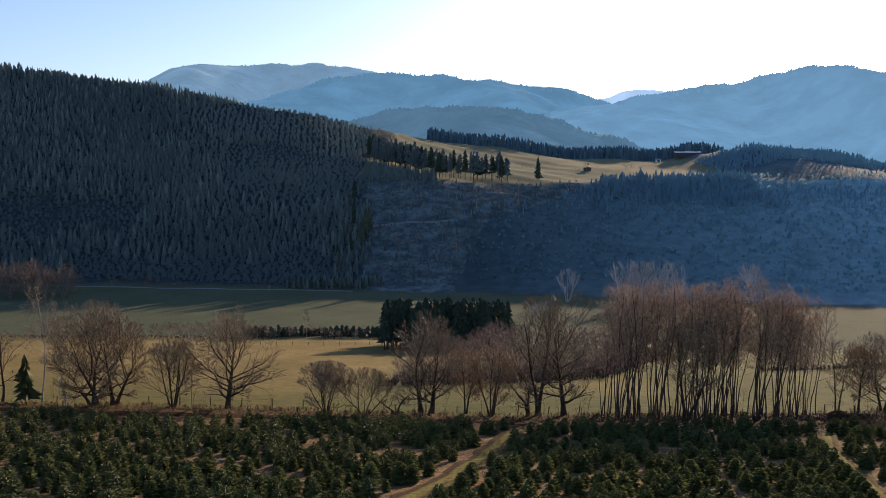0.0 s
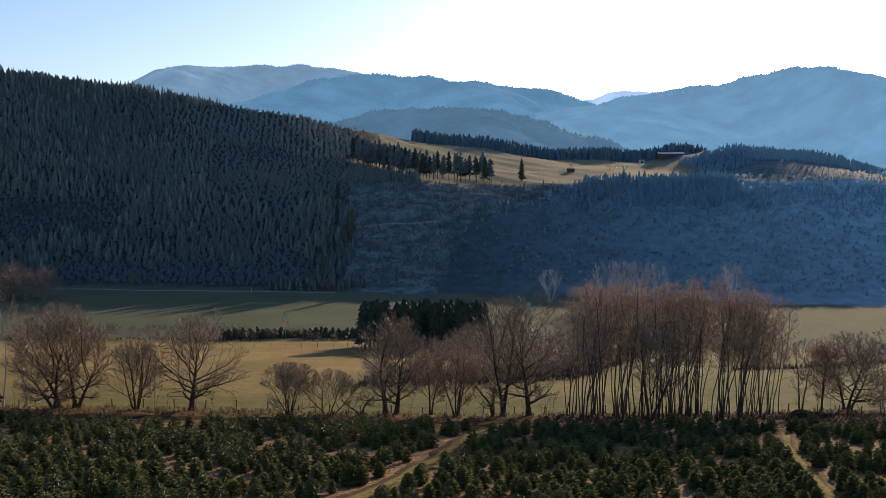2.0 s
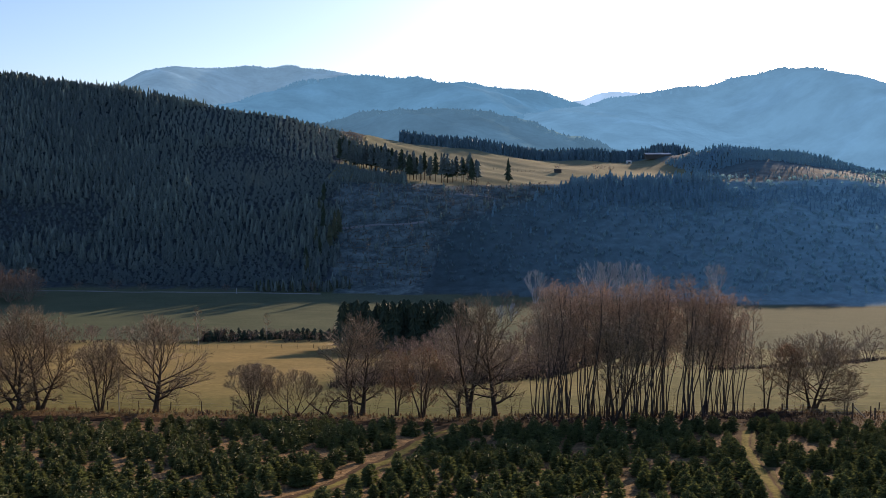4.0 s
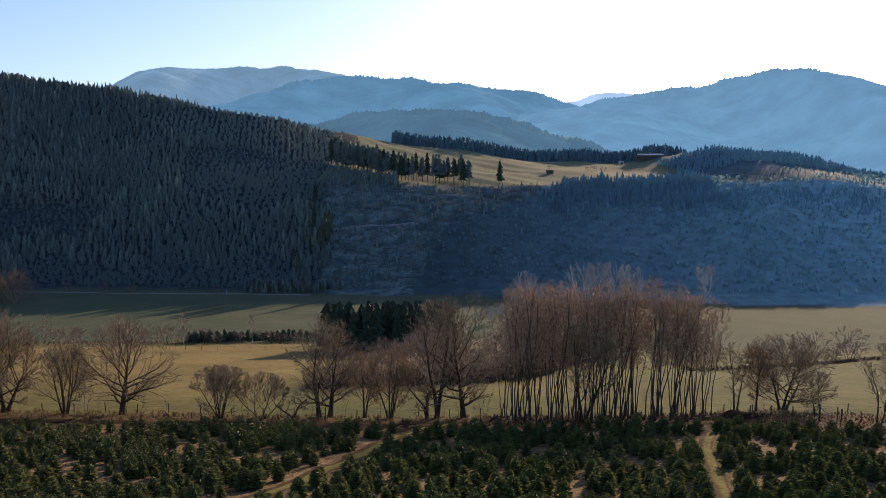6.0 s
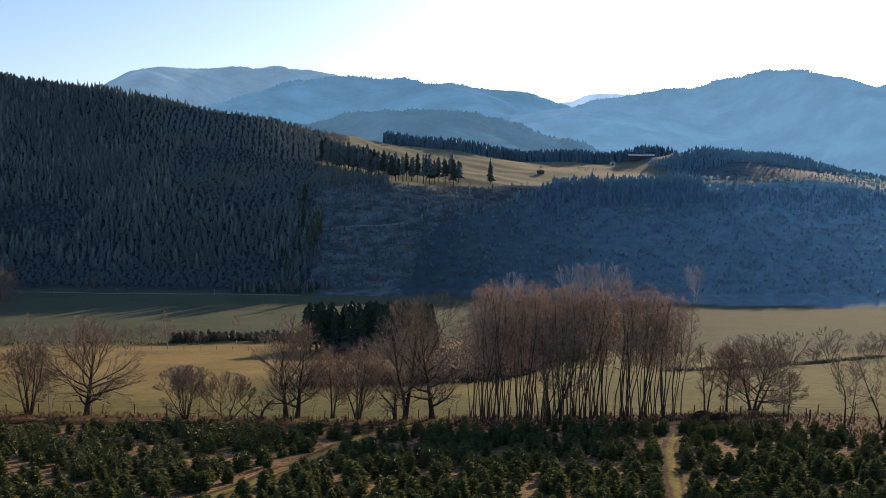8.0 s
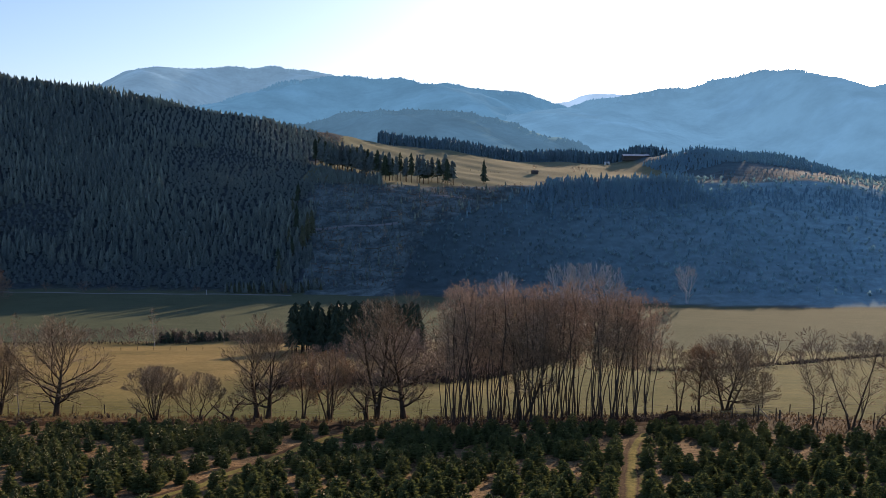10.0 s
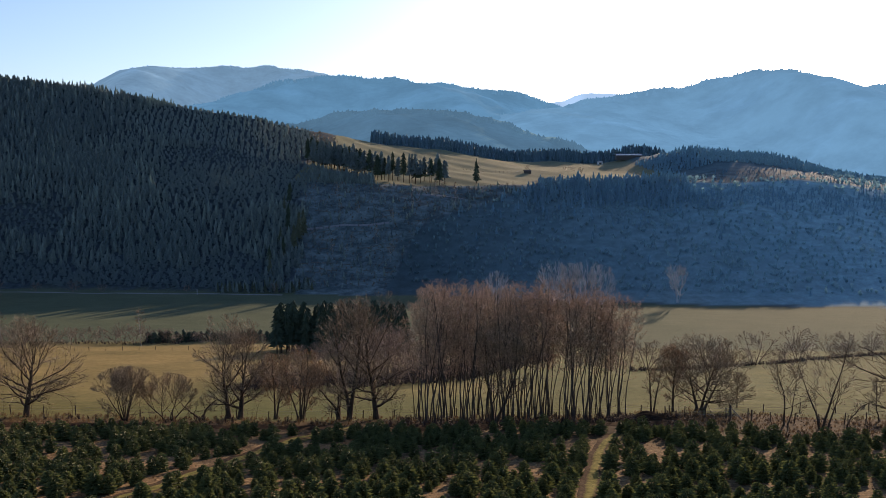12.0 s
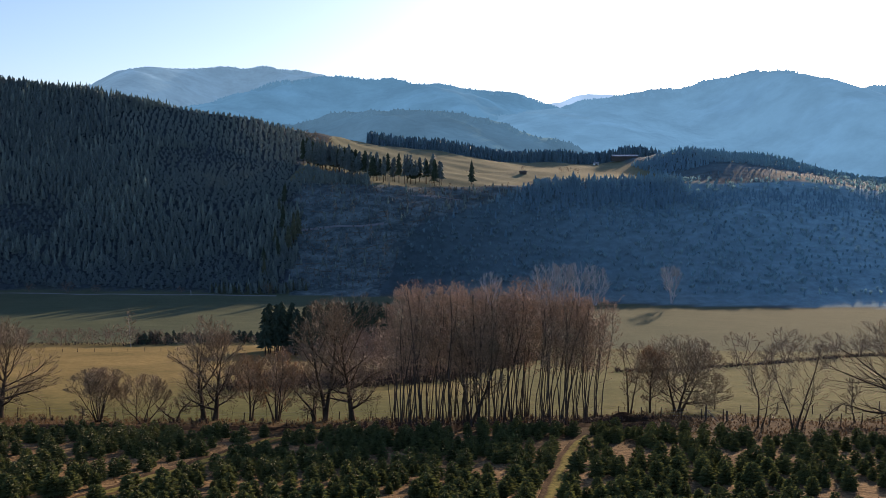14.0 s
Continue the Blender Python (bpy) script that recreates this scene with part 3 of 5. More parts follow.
# ---- bare trees ----
STYLES = {
    # per level: children, first child at, angle range, length ratio, wiggle, upward pull, tip taper, segments;
    # stop: where on the stem the limbs end; limb: their girth; hull: height of the crown's middle, half its height, as shares
    "oak": dict(n=(22, 10, 7, 5), lead=0.58, start=(0.14, 0.16, 0.1, 0.08), stop=1.0, limb=(0.4, 0.62), hull=(0.45, 0.55), angle=((10, 84), (24, 48), (20, 44), (18, 42)), ratio=(1.0, 0.5, 0.52, 0.6), wiggle=(0.05, 0.12, 0.12, 0.12, 0.1), up=(0.04, 0.055, 0.05, 0.05, 0.04), tip=(0.12, 0.2, 0.3, 0.4, 0.5), seg=(9, 9, 5, 3, 1)),
    "vase": dict(n=(15, 8, 7, 5), start=(0.14, 0.18, 0.1, 0.1), stop=0.85, limb=(0.36, 0.56), hull=(0.55, 0.46), angle=((16, 58), (20, 42), (20, 42), (18, 42)), ratio=(1.0, 0.5, 0.52, 0.6), wiggle=(0.05, 0.08, 0.1, 0.1, 0.1), up=(0.05, 0.09, 0.06, 0.05, 0.04), tip=(0.15, 0.24, 0.32, 0.4, 0.5), seg=(8, 7, 4, 3, 1)),
    "ash": dict(n=(11, 6, 6, 4), start=(0.2, 0.2, 0.15, 0.1), stop=0.95, limb=(0.34, 0.52), hull=(0.56, 0.46), angle=((20, 62), (22, 46), (22, 46), (20, 45)), ratio=(1.0, 0.5, 0.52, 0.6), wiggle=(0.08, 0.12, 0.13, 0.12, 0.1), up=(0.04, 0.08, 0.06, 0.05, 0.04), tip=(0.15, 0.24, 0.32, 0.4, 0.5), seg=(9, 7, 4, 3, 1)),
    "poplar": dict(n=(19, 5, 5, 3), start=(0.4, 0.2, 0.15, 0.2), stop=0.97, limb=(0.3, 0.5), hull=(0.7, 0.34), angle=((28, 62), (28, 55), (28, 55), (28, 55)), ratio=(1.0, 0.5, 0.52, 0.6), wiggle=(0.055, 0.12, 0.16, 0.2, 0.3), up=(0.05, 0.1, 0.06, 0.04, 0.02), tip=(0.24, 0.3, 0.4, 0.45, 0.5), seg=(13, 5, 3, 2, 1)),
    "birch": dict(n=(18, 6, 5, 5), start=(0.3, 0.25, 0.2, 0.2), stop=0.97, limb=(0.28, 0.45), hull=(0.62, 0.4), angle=((24, 56), (30, 55), (25, 55), (25, 50)), ratio=(1.0, 0.5, 0.5, 0.6), wiggle=(0.04, 0.1, 0.16, 0.2, 0.3), up=(0.03, 0.07, 0.0, -0.06, -0.08), tip=(0.12, 0.28, 0.4, 0.45, 0.5), seg=(10, 5, 3, 2, 1)),
    "bush": dict(n=(16, 7, 6, 5), start=(0.08, 0.12, 0.1, 0.1), stop=0.85, limb=(0.36, 0.56), hull=(0.5, 0.52), angle=((14, 62), (18, 45), (18, 42), (18, 42)), ratio=(0.95, 0.5, 0.55, 0.6), wiggle=(0.07, 0.09, 0.1, 0.1, 0.1), up=(0.05, 0.07, 0.04, 0.03, 0.0), tip=(0.2, 0.28, 0.4, 0.45, 0.5), seg=(6, 5, 3, 2, 1)),
    "hedge": dict(n=(10, 8, 7, 0), start=(0.08, 0.1, 0.1, 0.2), stop=0.9, limb=(0.36, 0.56), hull=(0.48, 0.52), angle=((15, 68), (22, 50), (20, 48), (25, 50)), ratio=(0.95, 0.55, 0.58, 0.6), wiggle=(0.06, 0.07, 0.08, 0.1, 0.3), up=(0.04, 0.05, 0.03, 0.02, 0.0), tip=(0.2, 0.3, 0.4, 0.45, 0.5), seg=(6, 5, 3, 1, 1)),
    "broom": dict(n=(14, 7, 6, 0), start=(0.1, 0.3, 0.2, 0.2), stop=0.9, limb=(0.4, 0.6), hull=(0.55, 0.46), angle=((8, 42), (10, 28), (8, 24), (25, 50)), ratio=(1.0, 0.5, 0.45, 0.6), wiggle=(0.05, 0.06, 0.06, 0.06, 0.3), up=(0.04, 0.06, 0.06, 0.05, 0.0), tip=(0.2, 0.3, 0.4, 0.45, 0.5), seg=(6, 5, 3, 1, 1)),
    "gnarl": dict(n=(9, 7, 6, 5), start=(0.2, 0.2, 0.2, 0.2), stop=1.0, limb=(0.3, 0.48), hull=(0.42, 0.6), angle=((35, 80), (30, 70), (25, 60), (25, 50)), ratio=(0.75, 0.5, 0.5, 0.6), wiggle=(0.2, 0.25, 0.3, 0.3, 0.3), up=(-0.02, 0.02, 0.04, 0.03, 0.0), tip=(0.4, 0.3, 0.4, 0.45, 0.5), seg=(9, 6, 3, 2, 1)),
}


def turned(d, angle, around):
    """The direction d bent by an angle, to the side given by a turn around it."""
    side = d.orthogonal().normalized()
    side.rotate(Matrix.Rotation(around, 3, d))
    return (d * math.cos(angle) + side * math.sin(angle)).normalized()


def room(p, d, hull):
    """How far a branch at p can grow along d before it leaves the crown's hull (centre height, radius, half height)."""
    zc, R, S = hull
    q, w = Vector((p.x / R, p.y / R, (p.z - zc) / S)), Vector((d.x / R, d.y / R, d.z / S))
    a, h, c = w.dot(w), q.dot(w), q.dot(q) - 1
    disc = h * h - a * c
    return (math.sqrt(disc) - h) / a if disc > 0 and c < 0 else 0.0


def branch(out, rnd, p, d, length, r, lev, st, deepest, hull):
    n = st["seg"][lev]
    pts, rad, dirs = [p.copy()], [r], [d]
    for i in range(n):
        d = d + Vector((rnd.gauss(0, 1), rnd.gauss(0, 1), rnd.gauss(0, 1))) * st["wiggle"][lev]
        d.z += st["up"][lev]
        d.normalize()
        p = p + d * (length / n)
        pts.append(p.copy())
        dirs.append(d)
        rad.append(r * (1 - (1 - st["tip"][lev]) * (i + 1) / n))
    out[lev].append((pts, rad))
    if lev >= deepest:
        return
    k = st["n"][lev]
    phase = rnd.uniform(0, 6.28)
    lo, hi = st["angle"][lev]
    for j in range(k):
        g = min(1.0, (j + rnd.random()) / k)
        f = st["start"][lev] + (st["stop"] - st["start"][lev]) * g if lev == 0 else st["start"][lev] + (1 - st["start"][lev]) * g
        s = min(n - 1, int(f * n))
        h = f * n - s
        # the lowest limbs spread widest
        a = radians(hi + (lo - hi) * g + rnd.gauss(0, 6)) if lev == 0 else radians(rnd.uniform(lo, hi)) * (1.15 - 0.4 * f)
        c = pts[s].lerp(pts[s + 1], h)
        way = turned(dirs[s + 1], a, phase + 2.4 * j + rnd.gauss(0, 0.35))
        free = room(c, way, hull)
        if lev == 0:
            L = free * rnd.uniform(0.78, 1.0) * st["ratio"][0]
        else:
            L = min(length * st["ratio"][lev] * (1.15 - 0.5 * f) * rnd.uniform(0.75, 1.2), free * rnd.uniform(0.9, 1.15))
        L = max(L, 0.12 * length)
        thick = (rad[s] + (rad[s + 1] - rad[s]) * h) * rnd.uniform(*(st["limb"] if lev == 0 else (0.38, 0.55)))
        branch(out, rnd, c, way, L, max(0.006, thick), lev + 1, st, deepest, hull)


def tubes(lines, sides):
    """Many tapering polylines as tubes."""
    V, F, at = [], [], 0
    ring = [(math.cos(2 * math.pi * k / sides), math.sin(2 * math.pi * k / sides)) for k in range(sides)]
    for pts, rad in lines:
        for i, (p, r) in enumerate(zip(pts, rad)):
            d = (pts[min(i + 1, len(pts) - 1)] - pts[max(i - 1, 0)]).normalized()
            u = Vector((1, 0, 0)) if abs(d.x) < 0.8 else Vector((0, 1, 0))
            u = (u - d * u.dot(d)).normalized()
            w = d.cross(u)
            for c, s in ring:
                V.append((p.x + (u.x * c + w.x * s) * r, p.y + (u.y * c + w.y * s) * r, p.z + (u.z * c + w.z * s) * r))
        for i in range(len(pts) - 1):
            for k in range(sides):
                q = (k + 1) % sides
                F.append((at + i * sides + k, at + i * sides + q, at + (i + 1) * sides + q, at + (i + 1) * sides + k))
        at += len(pts) * sides
    return np.array(V), np.array(F)


def ribbons(lines, rnd):
    """Many thin twigs, each a tapering strip that ends in a point."""
    V, Q, T, at = [], [], [], 0
    for pts, rad in lines:
        d = pts[-1] - pts[0]
        u = d.cross(Vector((rnd.gauss(0, 1), rnd.gauss(0, 1), rnd.gauss(0, 1)))).normalized()
        n = len(pts)
        for p, r in zip(pts[:-1], rad):
            V.append((p.x - u.x * r, p.y - u.y * r, p.z - u.z * r))
            V.append((p.x + u.x * r, p.y + u.y * r, p.z + u.z * r))
        V.append(pts[-1][:])
        for i in range(n - 2):
            Q.append((at + 2 * i, at + 2 * i + 1, at + 2 * i + 3, at + 2 * i + 2))
        T.append((at + 2 * n - 4, at + 2 * n - 3, at + 2 * n - 2))
        at += 2 * n - 1
    return np.array(V), [np.array(Q), np.array(T)]


def tree_meshes(seed, style, height, spread, girth, stems=((0, 0, 0, 0, 1.0),), deepest=4, buds=0.0, leaf=0.0, twig=0.0115):
    """Meshes of trunk, limbs, twigs and, if asked, buds or dry leaves. Each stem: foot x, y, lean x, y, share of the height."""
    rnd = random.Random(seed)
    st = STYLES[style]
    out = [[] for _ in range(5)]
    if len(stems) > 1:
        st = dict(st, n=(max(4, round(st["n"][0] / len(stems) ** 0.55)), *st["n"][1:]))
    hull = (st["hull"][0] * height, spread / 2, st["hull"][1] * height)
    for fx, fy, lx, ly, share in stems:
        d = Vector((lx, ly, 1)).normalized()
        branch(out, rnd, Vector((fx, fy, 0)), d, height * share * st.get("lead", 0.95), girth * (0.6 + 0.4 * share), 0, st, deepest, hull)
    # bring the crown to its height and width
    ends = [q for lev in out for pts, _ in lev for q in pts]
    hz = height / max(q.z for q in ends)
    sp = sorted(q.x for q in ends)
    wide = sp[int(len(sp) * 0.99)] - sp[int(len(sp) * 0.01)]
    k = min(1.3, max(0.75, spread / max(wide, 0.1)))
    for lev in out:
        for pts, _ in lev:
            for q in pts:
                q.x *= k
                q.y *= k
                q.z = max(q.z * hz, -0.3)
    meshes = {}
    for pts, rad in out[0]:
        rad[0] *= 1.35
        pts[0].z -= 0.25
    far = twig >= 0.02
    whole = far or style == "gnarl"
    V, F = tubes(out[0] + out[1] + ([] if far else out[2]), 4 if far else 5) if whole else tubes(out[0], 8)
    meshes["trunk"] = mesh_from("trunk", V, [F], True)
    if not whole:
        V, F = tubes(out[1], 5)
        V2, F2 = tubes(out[2], 3)
        meshes["branching"] = mesh_from("branching", np.concatenate([V, V2]), [F, F2 + len(V)], True)
    fine = [(p, [max(1.3 * twig, 0.8 * r) for r in rad]) for lev in out[2 if far else 3:] for p, rad in lev]
    if fine:
        V, F = ribbons(fine, rnd)
        meshes["crown"] = mesh_from("crown", V, F)
    for share, name, size in ((buds, "bud_veil", 0.03), (leaf, "foliage", 0.075)):
        if share and fine:
            r2 = np.random.default_rng(seed)
            pts = np.array([q[:] for p, _ in fine for q in p[1:]])
            pick = pts[r2.random(len(pts)) < share]
            n = len(pick)
            tri = pick[:, None] + r2.normal(0, size * 1.15, (n, 3, 3)) + r2.normal(0, size * 2, (n, 1, 3))
            meshes[name] = mesh_from(name, tri.reshape(-1, 3), [np.arange(3 * n).reshape(n, 3)])
    return meshes


PART_LABEL = {"foliage": "dry brown leaves still hanging", "bud_veil": "reddish swelling buds"}


def plant(name, meshes, x, y, mats, label, category, group="", turn=0.0, size=1.0, dz=0.0):
    root = new(name)
    root.empty_display_size = 0.5
    root.matrix_world = pose(x, y, at_land(x, y, dz), 0, 0, turn) @ Matrix.Diagonal((size, size, size, 1))
    for k, me in meshes.items():
        mesh_part(k, me, mats[k], root, PART_LABEL.get(k, ""))
    return tagged(root, label, category, group)


OAK = dict(trunk=M_BARK, branching=M_BARK, crown=M_TWIG, foliage=M_BROWNLEAF, bud_veil=M_BUD)
POPLAR = dict(trunk=M_POPLAR, branching=M_POPLAR, crown=M_RED, foliage=M_BROWNLEAF, bud_veil=M_BUD)
BIRCH = dict(trunk=M_BIRCH, branching=M_BIRCH, crown=M_TWIG, bud_veil=M_BUD)
GREY = dict(trunk=M_PALE, branching=M_PALE, crown=M_PALE)


def sheaf(seed, n, lean):
    """Stems fanning out from one stool."""
    rnd = random.Random(seed)
    out = []
    for i in range(n):
        a, k = 2.4 * i + rnd.uniform(-0.3, 0.3), math.sqrt((i + 0.5) / n)
        out.append((0.3 * k * math.cos(a), 0.3 * k * math.sin(a), lean * k * math.cos(a), lean * k * math.sin(a), rnd.uniform(0.9, 1.05) * (1 - 0.12 * k)))
    return tuple(out)


# the row along the foot of the plantation
G_ROW = "bare trees in the row below the plantation"
plant("bare_tree", tree_meshes(1, "ash", 9.5, 6.5, 0.2), -56.0, 117, OAK, "slim bare tree among the meadow-side row", "tree", G_ROW)
plant("birch_tree", tree_meshes(2, "birch", 16.3, 5.2, 0.12, ((0, 0, 0.02, 0, 1),)), -50.6, 116.5, BIRCH, "tall white-stemmed birch with thin hanging twigs", "tree", G_ROW)
plant("birch_tree", tree_meshes(3, "birch", 13.8, 4.2, 0.10, ((0, 0, -0.2, 0, 1),)), -47.4, 116.5, BIRCH, "leaning white birch with a slender bare crown", "tree", G_ROW)
plant("oak_tree", tree_meshes(4, "oak", 14.2, 10.5, 0.3, ((0, 0, 0.0, 0, 1.0), (-0.5, 0.3, -0.75, 0.1, 0.6), (0.5, 0, -0.25, -0.1, 0.9))), -43.7, 116.2, OAK, "many-stemmed bare oak with a low sprawling limb", "tree", G_ROW)
plant("oak_tree", tree_meshes(5, "oak", 14.0, 9.0, 0.3, ((0, 0, 0.05, 0, 1), (0.3, 0.2, 0.35, 0.1, 0.8))), -41.3, 116.4, OAK, "upright bare oak with a dense rounded crown", "tree", G_ROW)
plant("bare_tree", tree_meshes(6, "vase", 9.4, 7.2, 0.13, sheaf(6, 6, 0.45)), -33.3, 116, OAK, "bare tree forking from the ground into steep stems", "tree", G_ROW)
plant("birch_tree", tree_meshes(7, "birch", 11.2, 3.0, 0.06), -31.0, 116.5, BIRCH, "thin young birch with a pale stem", "tree", G_ROW)
plant("oak_tree", tree_meshes(8, "oak", 13.2, 13.2, 0.42), -26.2, 116.3, OAK, "broad bare oak with wide spreading limbs", "tree", G_ROW)
plant("bare_shrub", tree_meshes(9, "vase", 6.8, 7.0, 0.09, sheaf(9, 8, 0.55)), -13.0, 113.4, OAK, "bare rounded shrub with many thin stems", "shrub", G_ROW)
plant("bare_shrub", tree_meshes(10, "vase", 6.0, 7.8, 0.09, ((0, 0, -0.9, 0, 1), (0.4, 0, 0.4, 0.1, 1), (-0.4, 0.2, -0.2, 0.2, 0.9), (0.8, 0, 0.9, -0.1, 0.9))), -8.5, 115, OAK, "low tangled bare shrub with arching stems", "shrub", G_ROW)
plant("bare_shrub", tree_meshes(11, "gnarl", 3.6, 4.6, 0.15, ((0, 0, -0.8, 0, 1), (0.3, 0, 0.3, 0.1, 0.9))), -4.3, 115.4, OAK, "gnarled stump-like shrub bent over to one side", "shrub", G_ROW)
plant("oak_tree", tree_meshes(12, "oak", 13.8, 9.8, 0.36, ((-0.6, 0, -0.02, 0, 1), (0.7, 0.1, 0.06, 0, 0.95))), -0.3, 116.6, OAK, "twin-trunked bare oak with a rounded crown", "tree", G_ROW)
plant("beech_tree", tree_meshes(13, "vase", 8.8, 4.8, 0.14, ((0, 0, 0.05, 0, 1), (0.2, 0, 0.2, 0, 0.9)), leaf=0.08), 4.8, 117, OAK, "small beech still holding dry brown leaves", "tree", G_ROW)
plant("beech_tree", tree_meshes(14, "vase", 9.2, 6.0, 0.13, sheaf(14, 5, 0.3), leaf=0.05), 8.4, 116, OAK, "bushy young beech with some rust-brown leaves", "tree", G_ROW)
plant("dead_tree", tree_meshes(15, "gnarl", 4.6, 5.0, 0.2, ((0, 0, -0.15, 0, 1), (0.2, 0, -0.45, 0.2, 0.75), (0.1, 0, 0.2, 0, 0.7))), 13.0, 116, OAK, "broken gnarled tree with drooping dead limbs", "tree", G_ROW)
plant("bare_tree", tree_meshes(16, "vase", 16.0, 8.5, 0.3, ((0, 0, 0.16, 0, 1), (0.1, 0, -0.12, 0.05, 0.85))), 14.4, 116.6, OAK, "tall bare tree with a leaning curved trunk", "tree", G_ROW)
plant("oak_tree", tree_meshes(17, "oak", 17.0, 9.5, 0.38), 17.9, 116.6, OAK, "tall bare oak with a narrow ascending crown", "tree", G_ROW)
plant("bare_tree", tree_meshes(18, "ash", 9.6, 4.5, 0.13, ((0, 0, -0.1, 0, 1), (0.2, 0, 0.15, 0, 0.9))), 54.0, 117, OAK, "slim bare tree with steep forking stems", "tree", G_ROW)
plant("beech_tree", tree_meshes(19, "vase", 8.8, 5.0, 0.16, leaf=0.14), 56.6, 116.2, OAK, "small beech with a crown of pale brown leaves", "tree", G_ROW)
plant("oak_tree", tree_meshes(20, "oak", 10.6, 11.5, 0.22, ((0, 0, 0.2, 0, 1), (0.3, 0, 0.6, 0.1, 0.9), (-0.3, 0.1, -0.3, 0, 0.95))), 60.9, 118, OAK, "wide bare oak forking low into heavy limbs", "tree", G_ROW)
plant("bare_shrub", tree_meshes(21, "bush", 5.0, 4.2, 0.08), 66.2, 119, OAK, "small bare thorn bush in the pasture", "shrub", G_ROW)
plant("bare_tree", tree_meshes(22, "ash", 8.0, 6.2, 0.11, ((0, 0, -0.05, 0, 1), (0.3, 0, 0.35, 0, 0.7))), 64.4, 100.2, OAK, "slender bare ash beside the pasture fence", "tree", G_ROW)
plant("bare_tree", tree_meshes(23, "ash", 10.9, 7.2, 0.13, ((0, 0, 0.04, 0, 1), (-0.2, 0, -0.2, 0.1, 0.75), (0.5, 0, 0.22, 0, 0.6))), 67.2, 96.8, OAK, "bare ash with several crooked stems by the fence", "tree", G_ROW)
plant("bare_shrub", tree_meshes(24, "gnarl", 3.4, 3.4, 0.09), 70.2, 97.2, OAK, "crooked leafless elder stub", "shrub", G_ROW)
plant("bare_tree", tree_meshes(25, "ash", 5.4, 3.0, 0.09), 77.6, 104, OAK, "small thin bare tree in the pasture", "tree", G_ROW)
plant("oak_tree", tree_meshes(26, "oak", 12.6, 19.0, 0.5, ((0, 0, -0.12, 0, 1),)), 82.5, 100.5, OAK, "large old bare oak with long drooping limbs", "tree", G_ROW)

# the thicket of tall thin stems
rnd = random.Random(77)
kinds = [tree_meshes(100 + i, "poplar", 17.4, rnd.uniform(4.4, 5.6), rnd.uniform(0.065, 0.1), ((0, 0, rnd.uniform(-0.03, 0.08), rnd.uniform(-0.05, 0.05), 1),) if i % 4 else ((0, 0, -0.05, 0, 1), (0.15, 0, 0.12, 0.05, 0.92)), buds=0.4, twig=0.0125) for i in range(8)]
G_STAND = "tall thin aspens in the dense stand"
for i in range(92):
    f = (i + rnd.random()) / 92
    x, y = 22.8 + 27.0 * f, rnd.uniform(111.2, 119.5)
    s = rnd.uniform(0.86, 1.08) * (1 - 0.12 * max(0, (f - 0.75) * 4)) * (0.93 if f < 0.06 else 1)
    plant("aspen_tree", kinds[i % 8], x, y, POPLAR, "tall thin aspen with a reddish bare crown", "tree", G_STAND, rnd.uniform(-60, 60), s)
plant("oak_tree", tree_meshes(130, "vase", 12.5, 8.0, 0.22, ((0, 0, 0, 0, 1), (0.2, 0, 0.3, 0, 0.9))), 32.6, 112.2, OAK, "forking bare oak among the thin aspens", "tree", G_ROW)

# a few suckers and thin stems at the foot of the row
stick = [tree_meshes(140 + i, "ash", 3.2, 1.6, 0.025, deepest=2) for i in range(3)]
for i in range(70):
    x = rnd.choice((rnd.uniform(-58, 20), rnd.uniform(20, 58)))
    plant("sapling", stick[i % 3], x, rnd.uniform(113.5, 118.5), OAK, "thin leafless sapling in rough grass", "sapling", "saplings along the fence", rnd.uniform(0, 360), rnd.uniform(0.4, 1.2))

# grey trees along the river and brown thicket at the far edge
grey = [tree_meshes(150 + i, "broom", 20, 13, 0.3, ((0, 0, 0, 0, 1), (0.5, 0, 0.3, 0, 0.9), (-0.5, 0, -0.3, 0.1, 0.9)), twig=0.065, deepest=3) for i in range(2)]
for i, (x, y, h) in enumerate(((113, 534, 27), (123, 536, 26), (133, 534, 27), (143, 537, 25), (191, 541, 25), (80, 540, 21), (58, 470, 10), (52, 466, 9))):
    plant("willow_tree", grey[i % 2], x, y, GREY, "pale grey leafless willow by the river", "tree", "grey willows along the river", 70 * i, h / 20)
brown = [tree_meshes(160 + i, "hedge", 8, 9, 0.12, ((0, 0, 0.2, 0, 1), (-0.4, 0, -0.4, 0.1, 0.95), (0.4, 0.1, 0.5, -0.1, 0.9)), twig=0.021, deepest=3) for i in range(2)]
RUST = dict(trunk=M_RUST, branching=M_RUST, crown=M_RUST)
THICKET = dict(trunk=M_BARK, branching=M_BARK, crown=M_BUSH)
for i in range(13):
    plant("bare_shrub", brown[i % 2], -222 - 3.6 * i, 538 + 8 * (i % 3), RUST, "reddish-brown leafless thicket at the forest foot", "shrub", "thicket by the road", 50 * i, rnd.uniform(1.9, 2.8))
for x, y, s in ((-190, 596, 1.0), (-172, 597, 0.7), (-60, 592, 0.9), (-215, 598, 0.8), (-118, 598, 0.6)):
    plant("bare_shrub", brown[0], x, y, RUST, "single leafless bush before the forest edge", "shrub", "thicket by the road", x, s)
